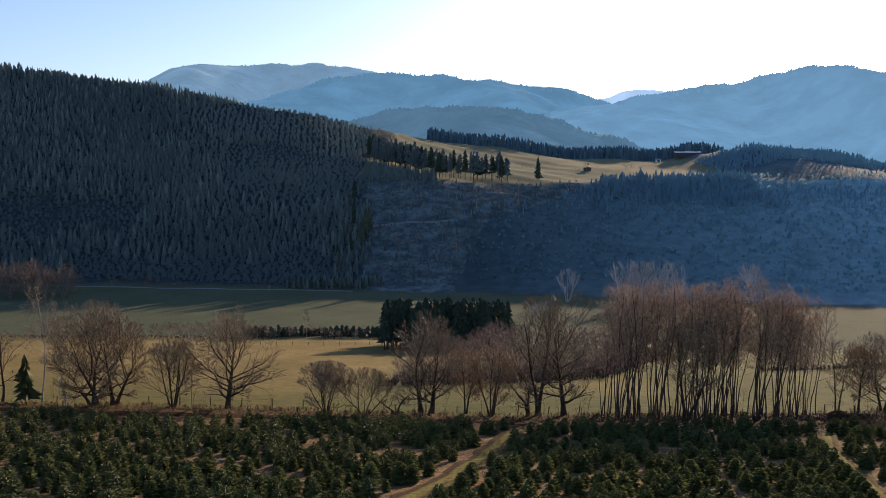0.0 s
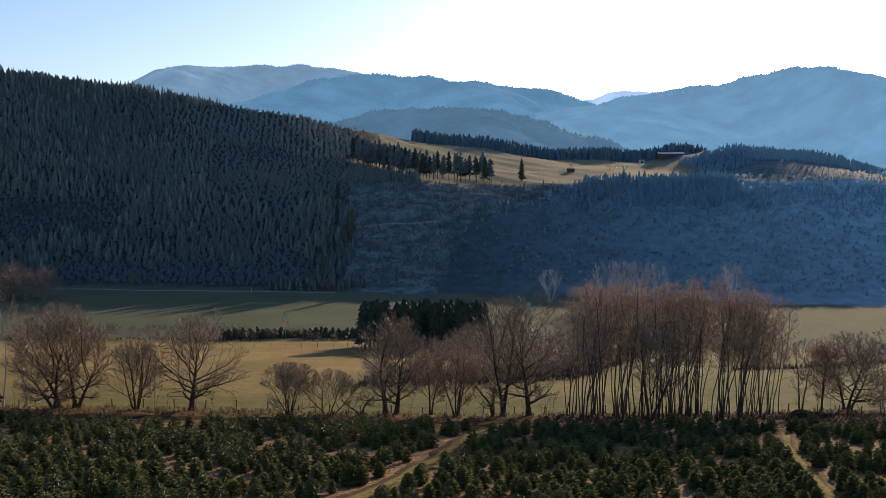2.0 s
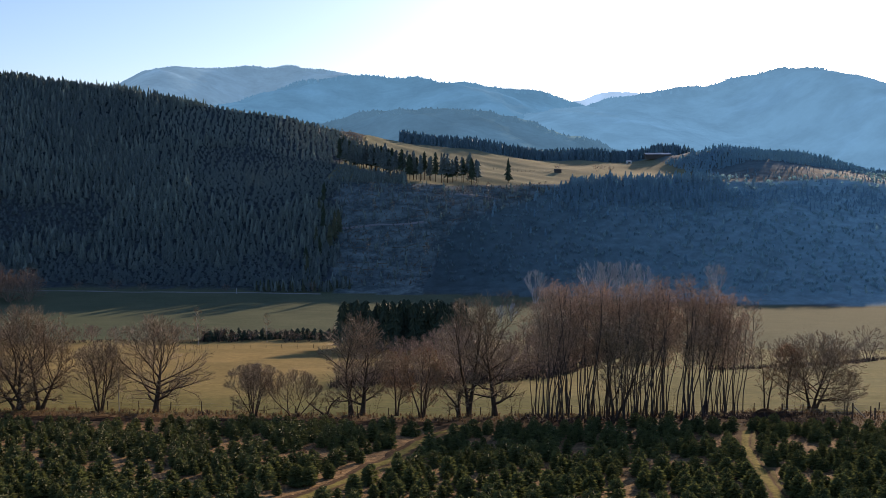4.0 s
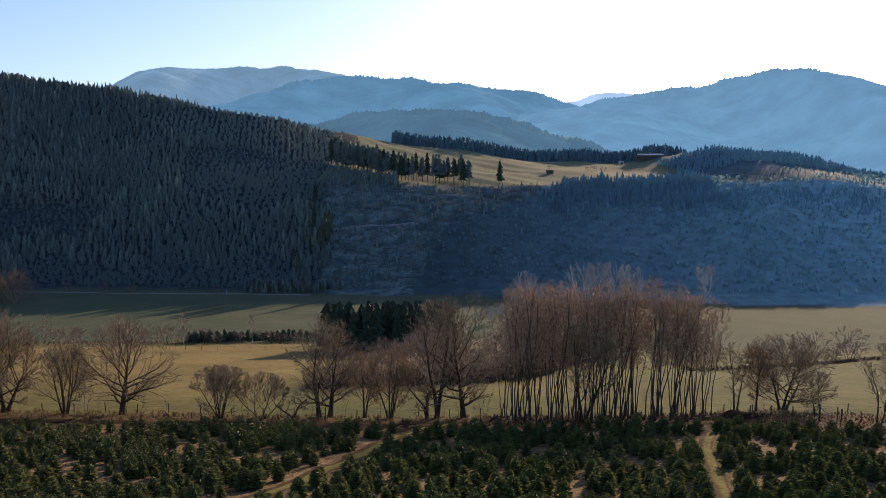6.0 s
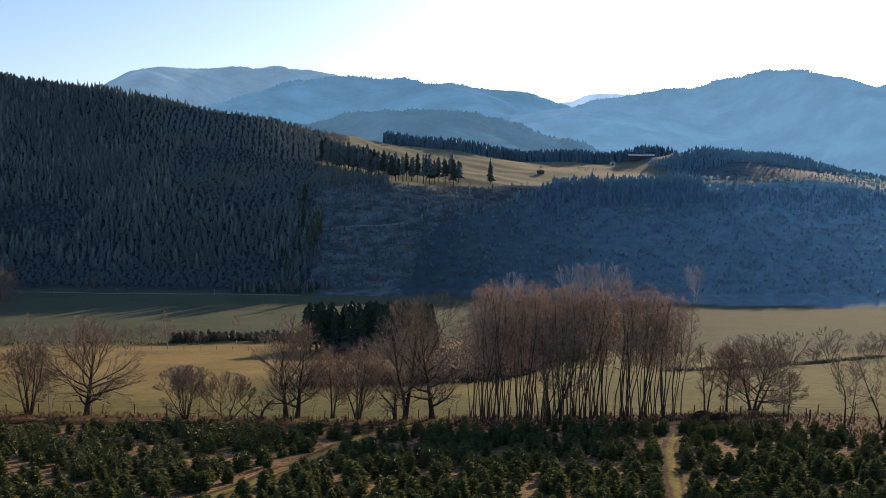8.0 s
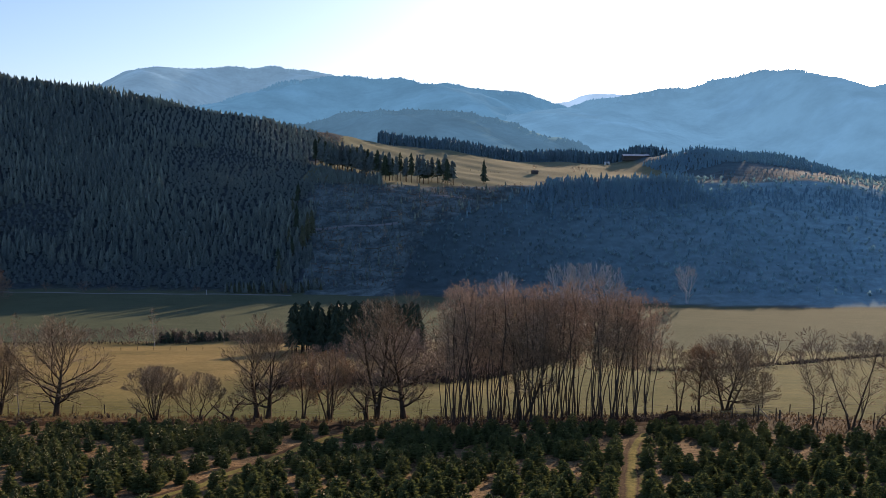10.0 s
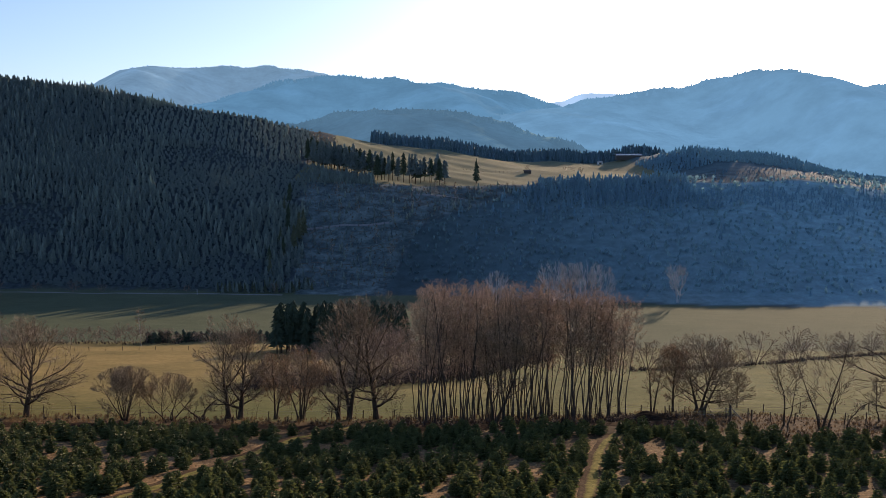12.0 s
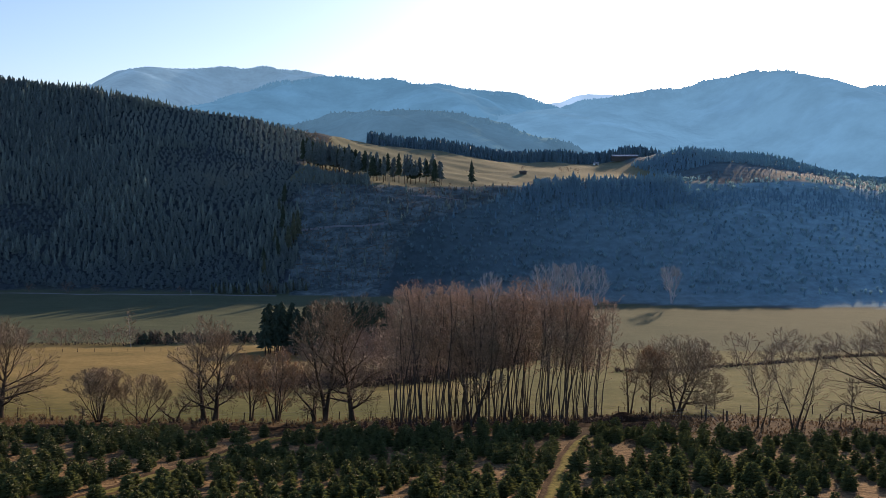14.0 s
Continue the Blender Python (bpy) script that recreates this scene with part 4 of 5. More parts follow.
# hedge of small trees on the far edge of the pasture
for i in range(34):
    x = 74 + 3.7 * i + rnd.uniform(-1.5, 1.5)
    plant("bare_shrub", brown[i % 2], x, np.interp(x, [74, 92, 105, 120, 150, 200], [190, 194, 202, 216, 235, 246]) + rnd.uniform(-2, 6), THICKET, "dark leafless hedge tree on the pasture edge", "shrub", "hedge across the pasture", 40 * i, rnd.uniform(0.8, 1.1) if i % 4 == 0 else rnd.uniform(0.35, 0.7))
for i in range(40):
    x = -150 + 3.2 * i + rnd.uniform(-1.5, 1.5)
    plant("bare_shrub", brown[i % 2], x, 331 + rnd.uniform(-3, 6), RUST if i % 3 else OAK, "brown leafless hedge bush behind the pasture", "shrub", "hedge across the pasture", 40 * i, rnd.uniform(0.6, 1.0) * (1.0 if x < -60 else 0.6))
thin = tree_meshes(170, "birch", 14, 3.5, 0.12, twig=0.03, deepest=3)
for x, y, s in ((-70, 322, 1.0), (-118, 322, 0.9), (-46, 324, 0.8)):
    plant("birch_tree", thin, x, y, BIRCH, "thin pale birch standing in the pasture", "tree", "", x, s)
# small pale trees on the hilltop field
for x, y in ((190, 905), (198, 912), (150, 900), (204, 900)):
    plant("bare_shrub", brown[1], x, y, RUST, "small leafless bush on the hilltop field", "shrub", "", x, 0.7)
for i in range(12):
    plant("larch_tree", thin, -66 + 2.3 * i + rnd.uniform(-1, 1), 915 + rnd.uniform(-10, 14), RUST | {"bud_veil": M_BUD}, "reddish leafless larch at the field corner", "tree", "larches at the field corner", 33 * i, rnd.uniform(0.9, 1.3))

# ---- single conifers ----


def conifer_thing(name, x, y, h, w, mat, label, rng, bare=0.1, layers=9, points=8, group="", **more):
    root = new(name)
    root.empty_display_size = 0.5
    root.matrix_world = pose(x, y, at_land(x, y))
    V, F = tubes([([Vector((0, 0, -0.3)), Vector((0, 0, h * 0.5)), Vector((0, 0, h * 0.97))], [0.012 * h + 0.03, 0.008 * h + 0.02, 0.01])], 6)
    mesh_part("trunk", mesh_from("trunk", V, [F], True), M_BARK, root)
    me = conifers("crown", np.array([[0, 0, 0.0]]), np.array([h]), np.array([w]), layers, points, rng, base=bare, **more)
    mesh_part("crown", me, mat, root)
    return tagged(root, label, "tree", group)


rng = np.random.default_rng(5)
conifer_thing("pine_tree", -52.8, 116.8, 6.6, 4.6, M_FIR, "small dark pine between the birches", rng, 0.12, 8, 7)
conifer_thing("spruce_tree", 89.1, 789, 22, 9, M_DARK, "lone tall spruce on the hilltop field", rng, 0.12, 9, 7)
for i in range(72):
    x = -60 + 2.6 * i if i < 27 else 8 + 2.8 * (i - 27) if i < 34 else 30 + 2.5 * (i - 34) if i < 48 else -58 + 2.0 * (i - 48)
    x += rng.uniform(-1.5, 1.5)
    conifer_thing("spruce_tree", x, 834 - 0.42 * (x + 55) + rng.uniform(-8, 8), rng.uniform(20, 27), rng.uniform(7.5, 11), M_DARK if i % 3 == 0 else M_SPRUCE, "tall spruce with a bare lower trunk at the field edge", rng, rng.uniform(0.15, 0.4), 9, 7, "tall spruces along the field edge", blunt=0.55, jag=0.5, tone=np.array([rng.uniform(0.0, 0.3)]))
for i in range(100):
    x, y = -14 + 36 * (i / 100) + rng.uniform(-1.5, 1.5), 266 + rng.uniform(-6, 26)
    conifer_thing("spruce_tree", x, y, rng.uniform(12, 16), rng.uniform(4.8, 6.6), M_DARK, "dark spruce in the small valley grove", rng, rng.uniform(0.15, 0.4) if i < 14 else 0.1, 12, 8, "spruces of the valley grove", blunt=0.45, jag=0.5)
for i in range(34):
    conifer_thing("spruce_tree", -72 + 1.7 * i + rng.uniform(-0.5, 0.5), 336 + rng.uniform(-2.5, 2.5), rng.uniform(3.0, 5), rng.uniform(3.2, 4.4), M_DARK, "young spruce in a planted row", rng, 0.0, 5, 7, "row of young spruces behind the pasture", blunt=0.4, jag=0.7)
for i in range(9):
    conifer_thing("spruce_tree", -60 + rng.uniform(-10, 7), 622 + 14 * i + rng.uniform(-5, 5), rng.uniform(12, 19), rng.uniform(4.5, 6.5), M_DARK if i % 3 else M_SPRUCE_PALE, "tall spruce standing out on the forest margin", rng, rng.uniform(0.1, 0.4), 9, 7, "spruces on the forest margin")
for x, y, h in ((-52, 668, 23), (-49.5, 676, 20), (-55, 660, 18)):
    conifer_thing("spruce_tree", x, y, h, 7.5, M_SPRUCE_PALE, "tall yellowish spruce on the forest margin", rng, 0.12, 8, 7, "spruces on the forest margin", blunt=0.6)
for i in range(60):
    conifer_thing("spruce_tree", -98 + 1.05 * i + rng.uniform(-1, 1), 594 + rng.uniform(-3, 9), rng.uniform(5, 9), rng.uniform(2.6, 3.6), M_SPRUCE_PALE if i % 2 else M_SPRUCE, "young green spruce at the valley edge", rng, 0.03, 5, 6, "young spruces at the valley edge")

# ---- brambles, rough grass, brash ----


def tangle(name, label, category, P, size, mat, rng, blades=26, thin=0.02):
    """Arching canes or grass blades in clumps at the places P."""
    n = len(P)
    a = rng.uniform(0, 2 * math.pi, (n, blades))
    r = rng.uniform(0.1, 1.0, (n, blades)) * size[:, None]
    h = rng.uniform(0.35, 1.0, (n, blades)) * size[:, None]
    foot = P[:, None] + np.stack([np.cos(a) * r * 0.3, np.sin(a) * r * 0.3, np.zeros_like(a) - 0.05], -1)
    mid = foot + np.stack([np.cos(a) * r * 0.4, np.sin(a) * r * 0.4, h], -1)
    end = foot + np.stack([np.cos(a) * r, np.sin(a) * r, h * rng.uniform(0.3, 1.1, a.shape)], -1)
    side = np.stack([-np.sin(a), np.cos(a), np.zeros_like(a)], -1) * (thin * (0.5 + size[:, None]))[..., None]
    V = np.stack([foot - side, foot + side, mid - side, mid + side, end], 2).reshape(-1, 3)
    b0 = (np.arange(n * blades) * 5)[:, None]
    Q = b0 + np.array([0, 1, 3, 2])
    T = b0 + np.array([2, 3, 4])
    return tagged(mesh_part(name, mesh_from(name, V, [Q, T]), mat), label, category, kind="stuff")


def on_land(xs, ys):
    return np.stack([xs, ys, land(xs, ys)], -1)


rng = np.random.default_rng(21)
EDGE = ([-8, 5, 13, 23, 35, 45, 55, 66], [152, 154, 157, 164, 174, 195, 218, 236])
P = scatter(-10, 62, 150, 262, 1.35, rng, lambda x, y: (y > np.interp(x, *EDGE) + 0.8 * np.sin(x * 0.9)) & (y < np.interp(x, *EDGE) + 34) & (x > -8 + 0.12 * (y - 152)) & (rng.random(x.shape) < 0.8))
tangle("bramble_thicket", "dark reddish-brown bramble thicket in the pasture hollow", "thicket", P, rng.uniform(0.7, 1.7, len(P)), M_BRAMBLE, rng, 16, 0.018)
P = scatter(-62, 60, 111, 118.5, 0.7, rng, lambda x, y: rng.random(x.shape) < 0.55)
tangle("rough_grass", "tawny rough grass under the row of trees", "grass", P, rng.uniform(0.25, 0.6, len(P)), M_STRAW, rng, 14, 0.015)
P = np.concatenate([scatter(46, 56, 108.5, 114, 0.5, rng, lambda x, y: (x - 51) ** 2 / 22 + (y - 111.5) ** 2 / 5 < 1), scatter(-24, 18, 112.5, 115.5, 0.8, rng, lambda x, y: rng.random(x.shape) < 0.25), scatter(19, 51, 108.5, 117, 0.8, rng, lambda x, y: rng.random(x.shape) < 0.5)])
tangle("bramble_thicket", "low dark brambles under the trees", "thicket", P, rng.uniform(0.3, 0.9, len(P)), M_BRAMBLE, rng, 24, 0.012)
P = scatter(52, 100, 88, 113, 0.5, rng, lambda x, y: (y > row_y(x) + 0.5) & (y < fringe_y(x) + 3) & (rng.random(x.shape) < 0.42 + 0.2 * wave(x, y, 0.7, 0.5, 1)))
tangle("rough_grass", "tawny rough grass along the pasture fence", "grass", P, rng.uniform(0.15, 0.42, len(P)), M_STRAW, rng, 12, 0.018)
P = scatter(44, 96, 86, 114, 0.9, rng, lambda x, y: (y > row_y(x) + 1) & (y < fringe_y(x)) & (rng.random(x.shape) < 0.35 + 0.2 * wave(x, y, 0.5, 0.4, 2)))
tangle("bramble_thicket", "low dark brambles and dead stalks on the bank", "thicket", P, rng.uniform(0.15, 0.5, len(P)), M_BRAMBLE, rng, 16, 0.014)
P = scatter(-60, 120, 598, 775, 3.2, rng, lambda x, y: in_clearing(x, y) & (rng.random(x.shape) < 0.5))
tangle("brash", "grey brash and dead branches on the felled slope", "brash", P, rng.uniform(0.8, 2.2, len(P)), M_WOOD, rng, 14, 0.02)

P = np.concatenate([scatter(70, 200, 186, 252, 0.8, rng, lambda x, y: (abs(y - np.interp(x, [74, 92, 105, 120, 150, 200], [188, 193, 200, 214, 234, 246])) < 2) & (rng.random(x.shape) < 0.8)), scatter(-160, -55, 329, 336, 1.5, rng, lambda x, y: rng.random(x.shape) < 0.8), scatter(-40, 20, 326, 332, 1.6, rng, lambda x, y: rng.random(x.shape) < 0.5)])
tangle("hedge_bottom", "brown brambles and dead grass filling the field hedges", "hedge", P, rng.uniform(0.35, 1.1, len(P)), M_BRAMBLE, rng, 18, 0.016)


def thicket_edge(x):
    """The near edge of the thicket in the pasture hollow."""
    return np.interp(x, *EDGE)


for i in range(72):
    if i >= 56:
        x, y = -5 + 28 * (i - 56) / 16 + rnd.uniform(-1.5, 1.5), rnd.uniform(66, 98)
    elif i < 34:
        x, y = -5 + 52 * (i // 2) / 17 + rnd.uniform(-1.5, 1.5), 4 + 8 * (i % 2) + rnd.uniform(-2, 3)
    else:
        x, y = 4 + 50 * (i - 34) / 22 + rnd.uniform(-3, 3), rnd.uniform(22, 60)
    s = rnd.uniform(0.42, 0.62) if x < 12 else rnd.uniform(0.6, 0.9)
    plant("bare_shrub", brown[i % 2], x, float(thicket_edge(x)) + y, THICKET, "dark purplish-brown leafless bush in the pasture hollow", "shrub", "bushes in the hollow", 40 * i, s * (1.35 if i >= 34 and x > 2 else 1))

# logs left on the felled slope
for i in range(46):
    y = rng.uniform(612, 768)
    x = rng.uniform(clear_left(y) + 4, clear_right(y) - 3)
    L, r = rng.uniform(5, 13), rng.uniform(0.16, 0.3)
    a = rng.uniform(-0.5, 0.5) + (0 if i % 3 else 1.2)
    e = Vector((math.cos(a), math.sin(a), 0)) * (L / 2)
    pts = [Vector((x, y, 0)) + e * k for k in (-1, 0, 1)]
    for q in pts:
        q.z = at_land(q.x, q.y, r + 0.15)
    V, F = tubes([(pts, [r, r * 0.9, r * 0.75])], 6)
    tagged(mesh_part("felled_log", mesh_from("felled_log", V, [F], True), M_WOOD), "pale felled log lying on the cleared slope", "log", "logs on the felled slope")

P = scatter(-60, 120, 600, 772, 6, rng, lambda x, y: in_clearing(x, y) & (rng.random(x.shape) < 0.55))
H = rng.uniform(1.5, 6.5, len(P))
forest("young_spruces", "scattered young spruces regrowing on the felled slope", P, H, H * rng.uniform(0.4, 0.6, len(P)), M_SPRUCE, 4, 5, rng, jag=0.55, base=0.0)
for i in range(16):
    y = rng.uniform(620, 765)
    x = rng.uniform(clear_left(y) + 4, clear_right(y) - 3)
    plant("bare_tree", thin, x, y, GREY | {"bud_veil": M_BUD}, "thin grey tree standing alone on the felled slope", "tree", "thin trees on the felled slope", 47 * i, rng.uniform(0.5, 1.1))

# ---- tracks and road ----
TRACK_A = [(15.5, 111), (12.6, 106), (9.2, 98), (5.1, 80.2), (2.3, 70.4), (-0.2, 63.6), (-3.5, 54), (-8, 42)]
TRACK_B = [(44.6, 98.5), (40.9, 89), (37.6, 77), (34.2, 64), (32, 55), (29, 42)]
TRACK_C = [(-75, 109.2), (-40, 109.2), (-15, 108.8), (6, 108.5), (14.5, 108.5), (30, 108.2), (48, 107.4), (54, 106.5)]
ROAD = [(-420, 612), (-330, 603), (-250, 597), (-180, 590), (-100, 587), (-50, 582)]


def along(line, step):
    """Places on a line, evenly spaced and rounded at the bends."""
    p = np.array(line, dtype=float)
    d = np.concatenate([[0], np.cumsum(np.hypot(*np.diff(p, axis=0).T))])
    s = np.arange(0, d[-1], step)
    soft = 0.06 * d[-1] / max(1, len(line) - 1)
    return np.stack([bend(s, d, p[:, 0], soft), bend(s, d, p[:, 1], soft)], -1)


def far_from(x, y, line):
    q = along(line, 0.8)
    return np.sqrt(np.min((x[:, None] - q[None, :, 0]) ** 2 + (y[:, None] - q[None, :, 1]) ** 2, axis=1))


def track(name, label, line, width, mat, lift=0.07, step=0.7, cross=(0.0, 0.02, -0.03, 0.02, 0.05, 0.02, -0.03, 0.02, 0.0)):
    q = along(line, step)
    d = np.gradient(q, axis=0)
    d /= np.linalg.norm(d, axis=1)[:, None]
    side = np.stack([-d[:, 1], d[:, 0]], -1)
    k = len(cross)
    off = np.linspace(-0.5, 0.5, k)
    sway = 1 + 0.12 * np.sin(np.arange(len(q)) * 0.37) + 0.07 * np.sin(np.arange(len(q)) * 1.13)
    xy = q[:, None] + side[:, None] * (off[None, :, None] * width * sway[:, None, None])
    z = land(xy[..., 0], xy[..., 1]) + lift + np.array(cross)[None]
    z[:, 0] -= lift + 0.06
    z[:, -1] -= lift + 0.06
    V = np.concatenate([xy, z[..., None]], -1).reshape(-1, 3)
    i = np.arange(len(q) * k).reshape(len(q), k)
    F = np.stack([i[:-1, :-1], i[:-1, 1:], i[1:, 1:], i[1:, :-1]], -1).reshape(-1, 4)
    me = mesh_from(name, V, [F], True)
    me.attributes.new("across", "FLOAT", "POINT").data.foreach_set("value", np.tile(off + 0.5, len(q)).astype(np.float32))
    return tagged(mesh_part(name, me, mat), label, "track", kind="structure")


m, nt, b = material("grassy_track", 1.0, 0.03)
ac = nt.nodes.new("ShaderNodeAttribute")
ac.attribute_name = "across"
wob = noise_of(nt, 1.3, 5)
add = nt.nodes.new("ShaderNodeMath")
add.operation = "MULTIPLY_ADD"
nt.links.new(wob, add.inputs[0])
add.inputs[1].default_value = 0.16
nt.links.new(ac.outputs["Fac"], add.inputs[2])
blend = ramp(nt, add.outputs[0], (0.12, (0, 0, 0)), (0.26, (0.1, 0.1, 0.1)), (0.34, (0, 0, 0)), (0.46, (1, 1, 1)), (0.68, (1, 1, 1)), (0.8, (0, 0, 0)), (0.9, (0.5, 0.5, 0.5)))
earth = ramp(nt, noise_of(nt, 3, 6), (0.35, (0.0286, 0.0169, 0.0117)), (0.65, (0.078, 0.0468, 0.0286)))
turf = ramp(nt, noise_of(nt, 2.2, 6), (0.35, (0.085, 0.08, 0.022)), (0.65, (0.185, 0.16, 0.048)))
nt.links.new(mix(nt, blend, earth, turf), b.inputs["Base Color"])
bump(nt, b, noise_of(nt, 5, 5), 0.6, 0.06)
M_TRACK = m
# earth and leaves, with the shade of the trees darkened into the colour
m, nt, b = material("shaded_litter_earth", 1.0, 0.02)
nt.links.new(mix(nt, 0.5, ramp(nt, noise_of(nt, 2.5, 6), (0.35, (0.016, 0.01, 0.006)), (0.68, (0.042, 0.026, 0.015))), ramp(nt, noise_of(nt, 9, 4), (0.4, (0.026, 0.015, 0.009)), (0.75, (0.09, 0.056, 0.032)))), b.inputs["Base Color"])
bump(nt, b, noise_of(nt, 6, 5), 0.6, 0.06)
M_SHADED_EARTH = m
m, nt, b = material("road_gravel", 0.9, 0.2)
nt.links.new(ramp(nt, noise_of(nt, 1.0, 5), (0.3, (0.16, 0.16, 0.16)), (0.7, (0.24, 0.235, 0.23))), b.inputs["Base Color"])
M_GRAVEL = m
track("dirt_track", "reddish earth headland strewn with leaves", TRACK_C, 4.0, M_SHADED_EARTH, 0.05)
track("dirt_track", "farm track with earth ruts and a grass strip", TRACK_A, 2.8, M_TRACK, 0.09)
track("dirt_track", "narrow farm track with a worn grass middle", TRACK_B, 2.2, M_TRACK, 0.09)
track("dirt_track", "pale skid trail across the felled slope", [(-54, 684), (-20, 690), (15, 689)], 3.0, M_GRAVEL, 0.12, 3, (0, 0.03, 0.05, 0.03, 0))
track("dirt_track", "pale logging trail below the field edge", [(36, 748), (58, 747), (78, 738)], 3.0, M_GRAVEL, 0.12, 3, (0, 0.03, 0.05, 0.03, 0))
tagged(track("road", "pale narrow road at the forest foot", ROAD, 3.6, M_GRAVEL, 0.15, 4, (0, 0.03, 0.05, 0.03, 0)), "", "road")

# ---- the plantation ----
rng = np.random.default_rng(8)


def planted(x, y):
    keep = (y < row_y(x) - 1.0 + 0.8 * np.sin(x * 0.4)) & (far_from(x, y, TRACK_A) > 1.75) & (far_from(x, y, TRACK_B) > 1.15)
    gap = wave(x, y, 0.23, 0.31, 1.3) + rng.normal(0, 0.7, x.shape)
    return keep & (gap < np.where(x > 44, 0.66, np.where(x < 0, 0.76, 0.86)))


def rows_of_firs(x0, x1, y0, y1):
    ux, uy = np.meshgrid(np.arange(x0, x1, 1.75), np.arange(y0, y1, 1.68))
    x = ux.ravel() + rng.normal(0, 0.34, ux.size) + 0.25 * (uy.ravel() - y0)
    y = uy.ravel() + rng.normal(0, 0.34, ux.size)
    k = planted(x, y) & (x > x0) & (x < x1)
    return on_land(x[k], y[k])


P = rows_of_firs(-78, 106, 56, 106)
H = rng.normal(1.48, 0.26, len(P)).clip(0.7, 2.1)
H[P[:, 0] > 52] *= 0.95
W = H * rng.uniform(0.9, 1.18, len(P))
# the stretch of the plantation that the flight passes nearest
near = (P[:, 1] > 61) & (P[:, 1] < 73) & (P[:, 0] > -31) & (P[:, 0] < 54)


def firs(name, P, H, W, rng, whorls=10, boughs=9):
    """Young firs in one mesh: a dark core and whorls of short overlapping boughs, each a folded blade."""
    n = len(P)
    f = (np.arange(whorls) + 0.4) / whorls
    f = f[None, :, None] + rng.normal(0, 0.035, (n, whorls, boughs))
    a = rng.uniform(0, 2 * math.pi, (n, whorls, 1)) + np.arange(boughs)[None, None] * (2 * math.pi / boughs) + rng.normal(0, 0.22, (n, whorls, boughs))
    lean = 1 + 0.16 * np.sin(a + rng.uniform(0, 6.28, (n, 1, 1)))
    reach = W[:, None, None] * 0.5 * (np.clip(1 - f, 0.02, 1) ** 0.5 * np.clip(0.72 + 1.4 * f, 0, 1) + 0.04) * rng.uniform(0.78, 1.14, f.shape) * lean
    z0 = P[:, None, None, 2] + H[:, None, None] * (0.04 + 0.9 * f)
    rise = reach * (-0.05 + 0.6 * f) + rng.normal(0, 0.03, f.shape)
    c, s_ = np.cos(a), np.sin(a)
    wide = 0.2 * reach + 0.05

    def spot(r, side, up):
        return np.stack([P[:, None, None, 0] + c * r - s_ * side, P[:, None, None, 1] + s_ * r + c * side, z0 + up], -1)

    slack = rng.uniform(0.7, 1.25, (2, *f.shape))
    V = np.stack([spot(reach * 0.2, 0, 0.10 * H[:, None, None]), spot(reach * 0.62, 0.55 * wide, rise * 0.45 - 0.03), spot(reach * 0.62, -0.55 * wide, rise * 0.45 - 0.03), spot(reach * 1.05, 0, rise),
                  spot(reach * 0.4, 0, rise * 0.3 + 0.03), spot(reach * 0.86 * slack[0], 1.75 * wide, rise * 0.8), spot(reach * 0.86 * slack[1], -1.75 * wide, rise * 0.8)], 3).reshape(-1, 3)
    m_ = n * whorls * boughs
    b0 = (np.arange(m_) * 7)[:, None]
    T = np.concatenate([b0 + np.array([0, 3, 1]), b0 + np.array([0, 2, 3]), b0 + np.array([4, 1, 5]), b0 + np.array([4, 6, 2])])
    # the core
    k0, sides = len(V), 6
    ca = np.arange(sides)[None] * (2 * math.pi / sides) + rng.uniform(0, 6.28, (n, 1))
    ring = np.stack([P[:, None, 0] + np.cos(ca) * W[:, None] * 0.33, P[:, None, 1] + np.sin(ca) * W[:, None] * 0.33, np.repeat(P[:, None, 2], sides, 1) + 0.08], -1)
    core = np.concatenate([ring, (P + np.stack([0 * H, 0 * H, 0.85 * H], -1))[:, None]], 1).reshape(-1, 3)
    c0 = (k0 + np.arange(n) * (sides + 1))[:, None]
    T = np.concatenate([T] + [c0 + np.array([k, (k + 1) % sides, sides]) for k in range(sides)])
    # the leader at the top
    k1 = k0 + len(core)
    la = rng.uniform(0, 6.28, n)
    lead = np.stack([P + np.stack([0.03 * np.cos(la + q), 0.03 * np.sin(la + q), H * 0.86], -1) for q in (0, 2.1, 4.2)] + [P + np.stack([rng.normal(0, 0.02, n), rng.normal(0, 0.02, n), H * rng.uniform(0.98, 1.1, n)], -1)], 1).reshape(-1, 3)
    l0 = (k1 + np.arange(n) * 4)[:, None]
    T = np.concatenate([T, l0 + np.array([0, 1, 3]), l0 + np.array([1, 2, 3]), l0 + np.array([2, 0, 3])])
    me = mesh_from(name, np.concatenate([V, core, lead]), [T])
    # bough and leader ends lightened as if the sun caught them
    tip = np.concatenate([np.tile(np.array([0, 0.1, 0.1, 1.0, 0, 1.0, 1.0], dtype=np.float32), m_), np.zeros(n * (sides + 1), dtype=np.float32), np.tile(np.array([0.3, 0.3, 0.3, 1.0], dtype=np.float32), n)])
    me.attributes.new("tip", "FLOAT", "POINT").data.foreach_set("value", tip)
    tone = rng.random(n).astype(np.float32)
    me.attributes.new("tint", "FLOAT", "POINT").data.foreach_set("value", np.concatenate([np.repeat(tone, whorls * boughs * 7), np.repeat(0 * tone, sides + 1), np.repeat(tone, 4)]))
    return me


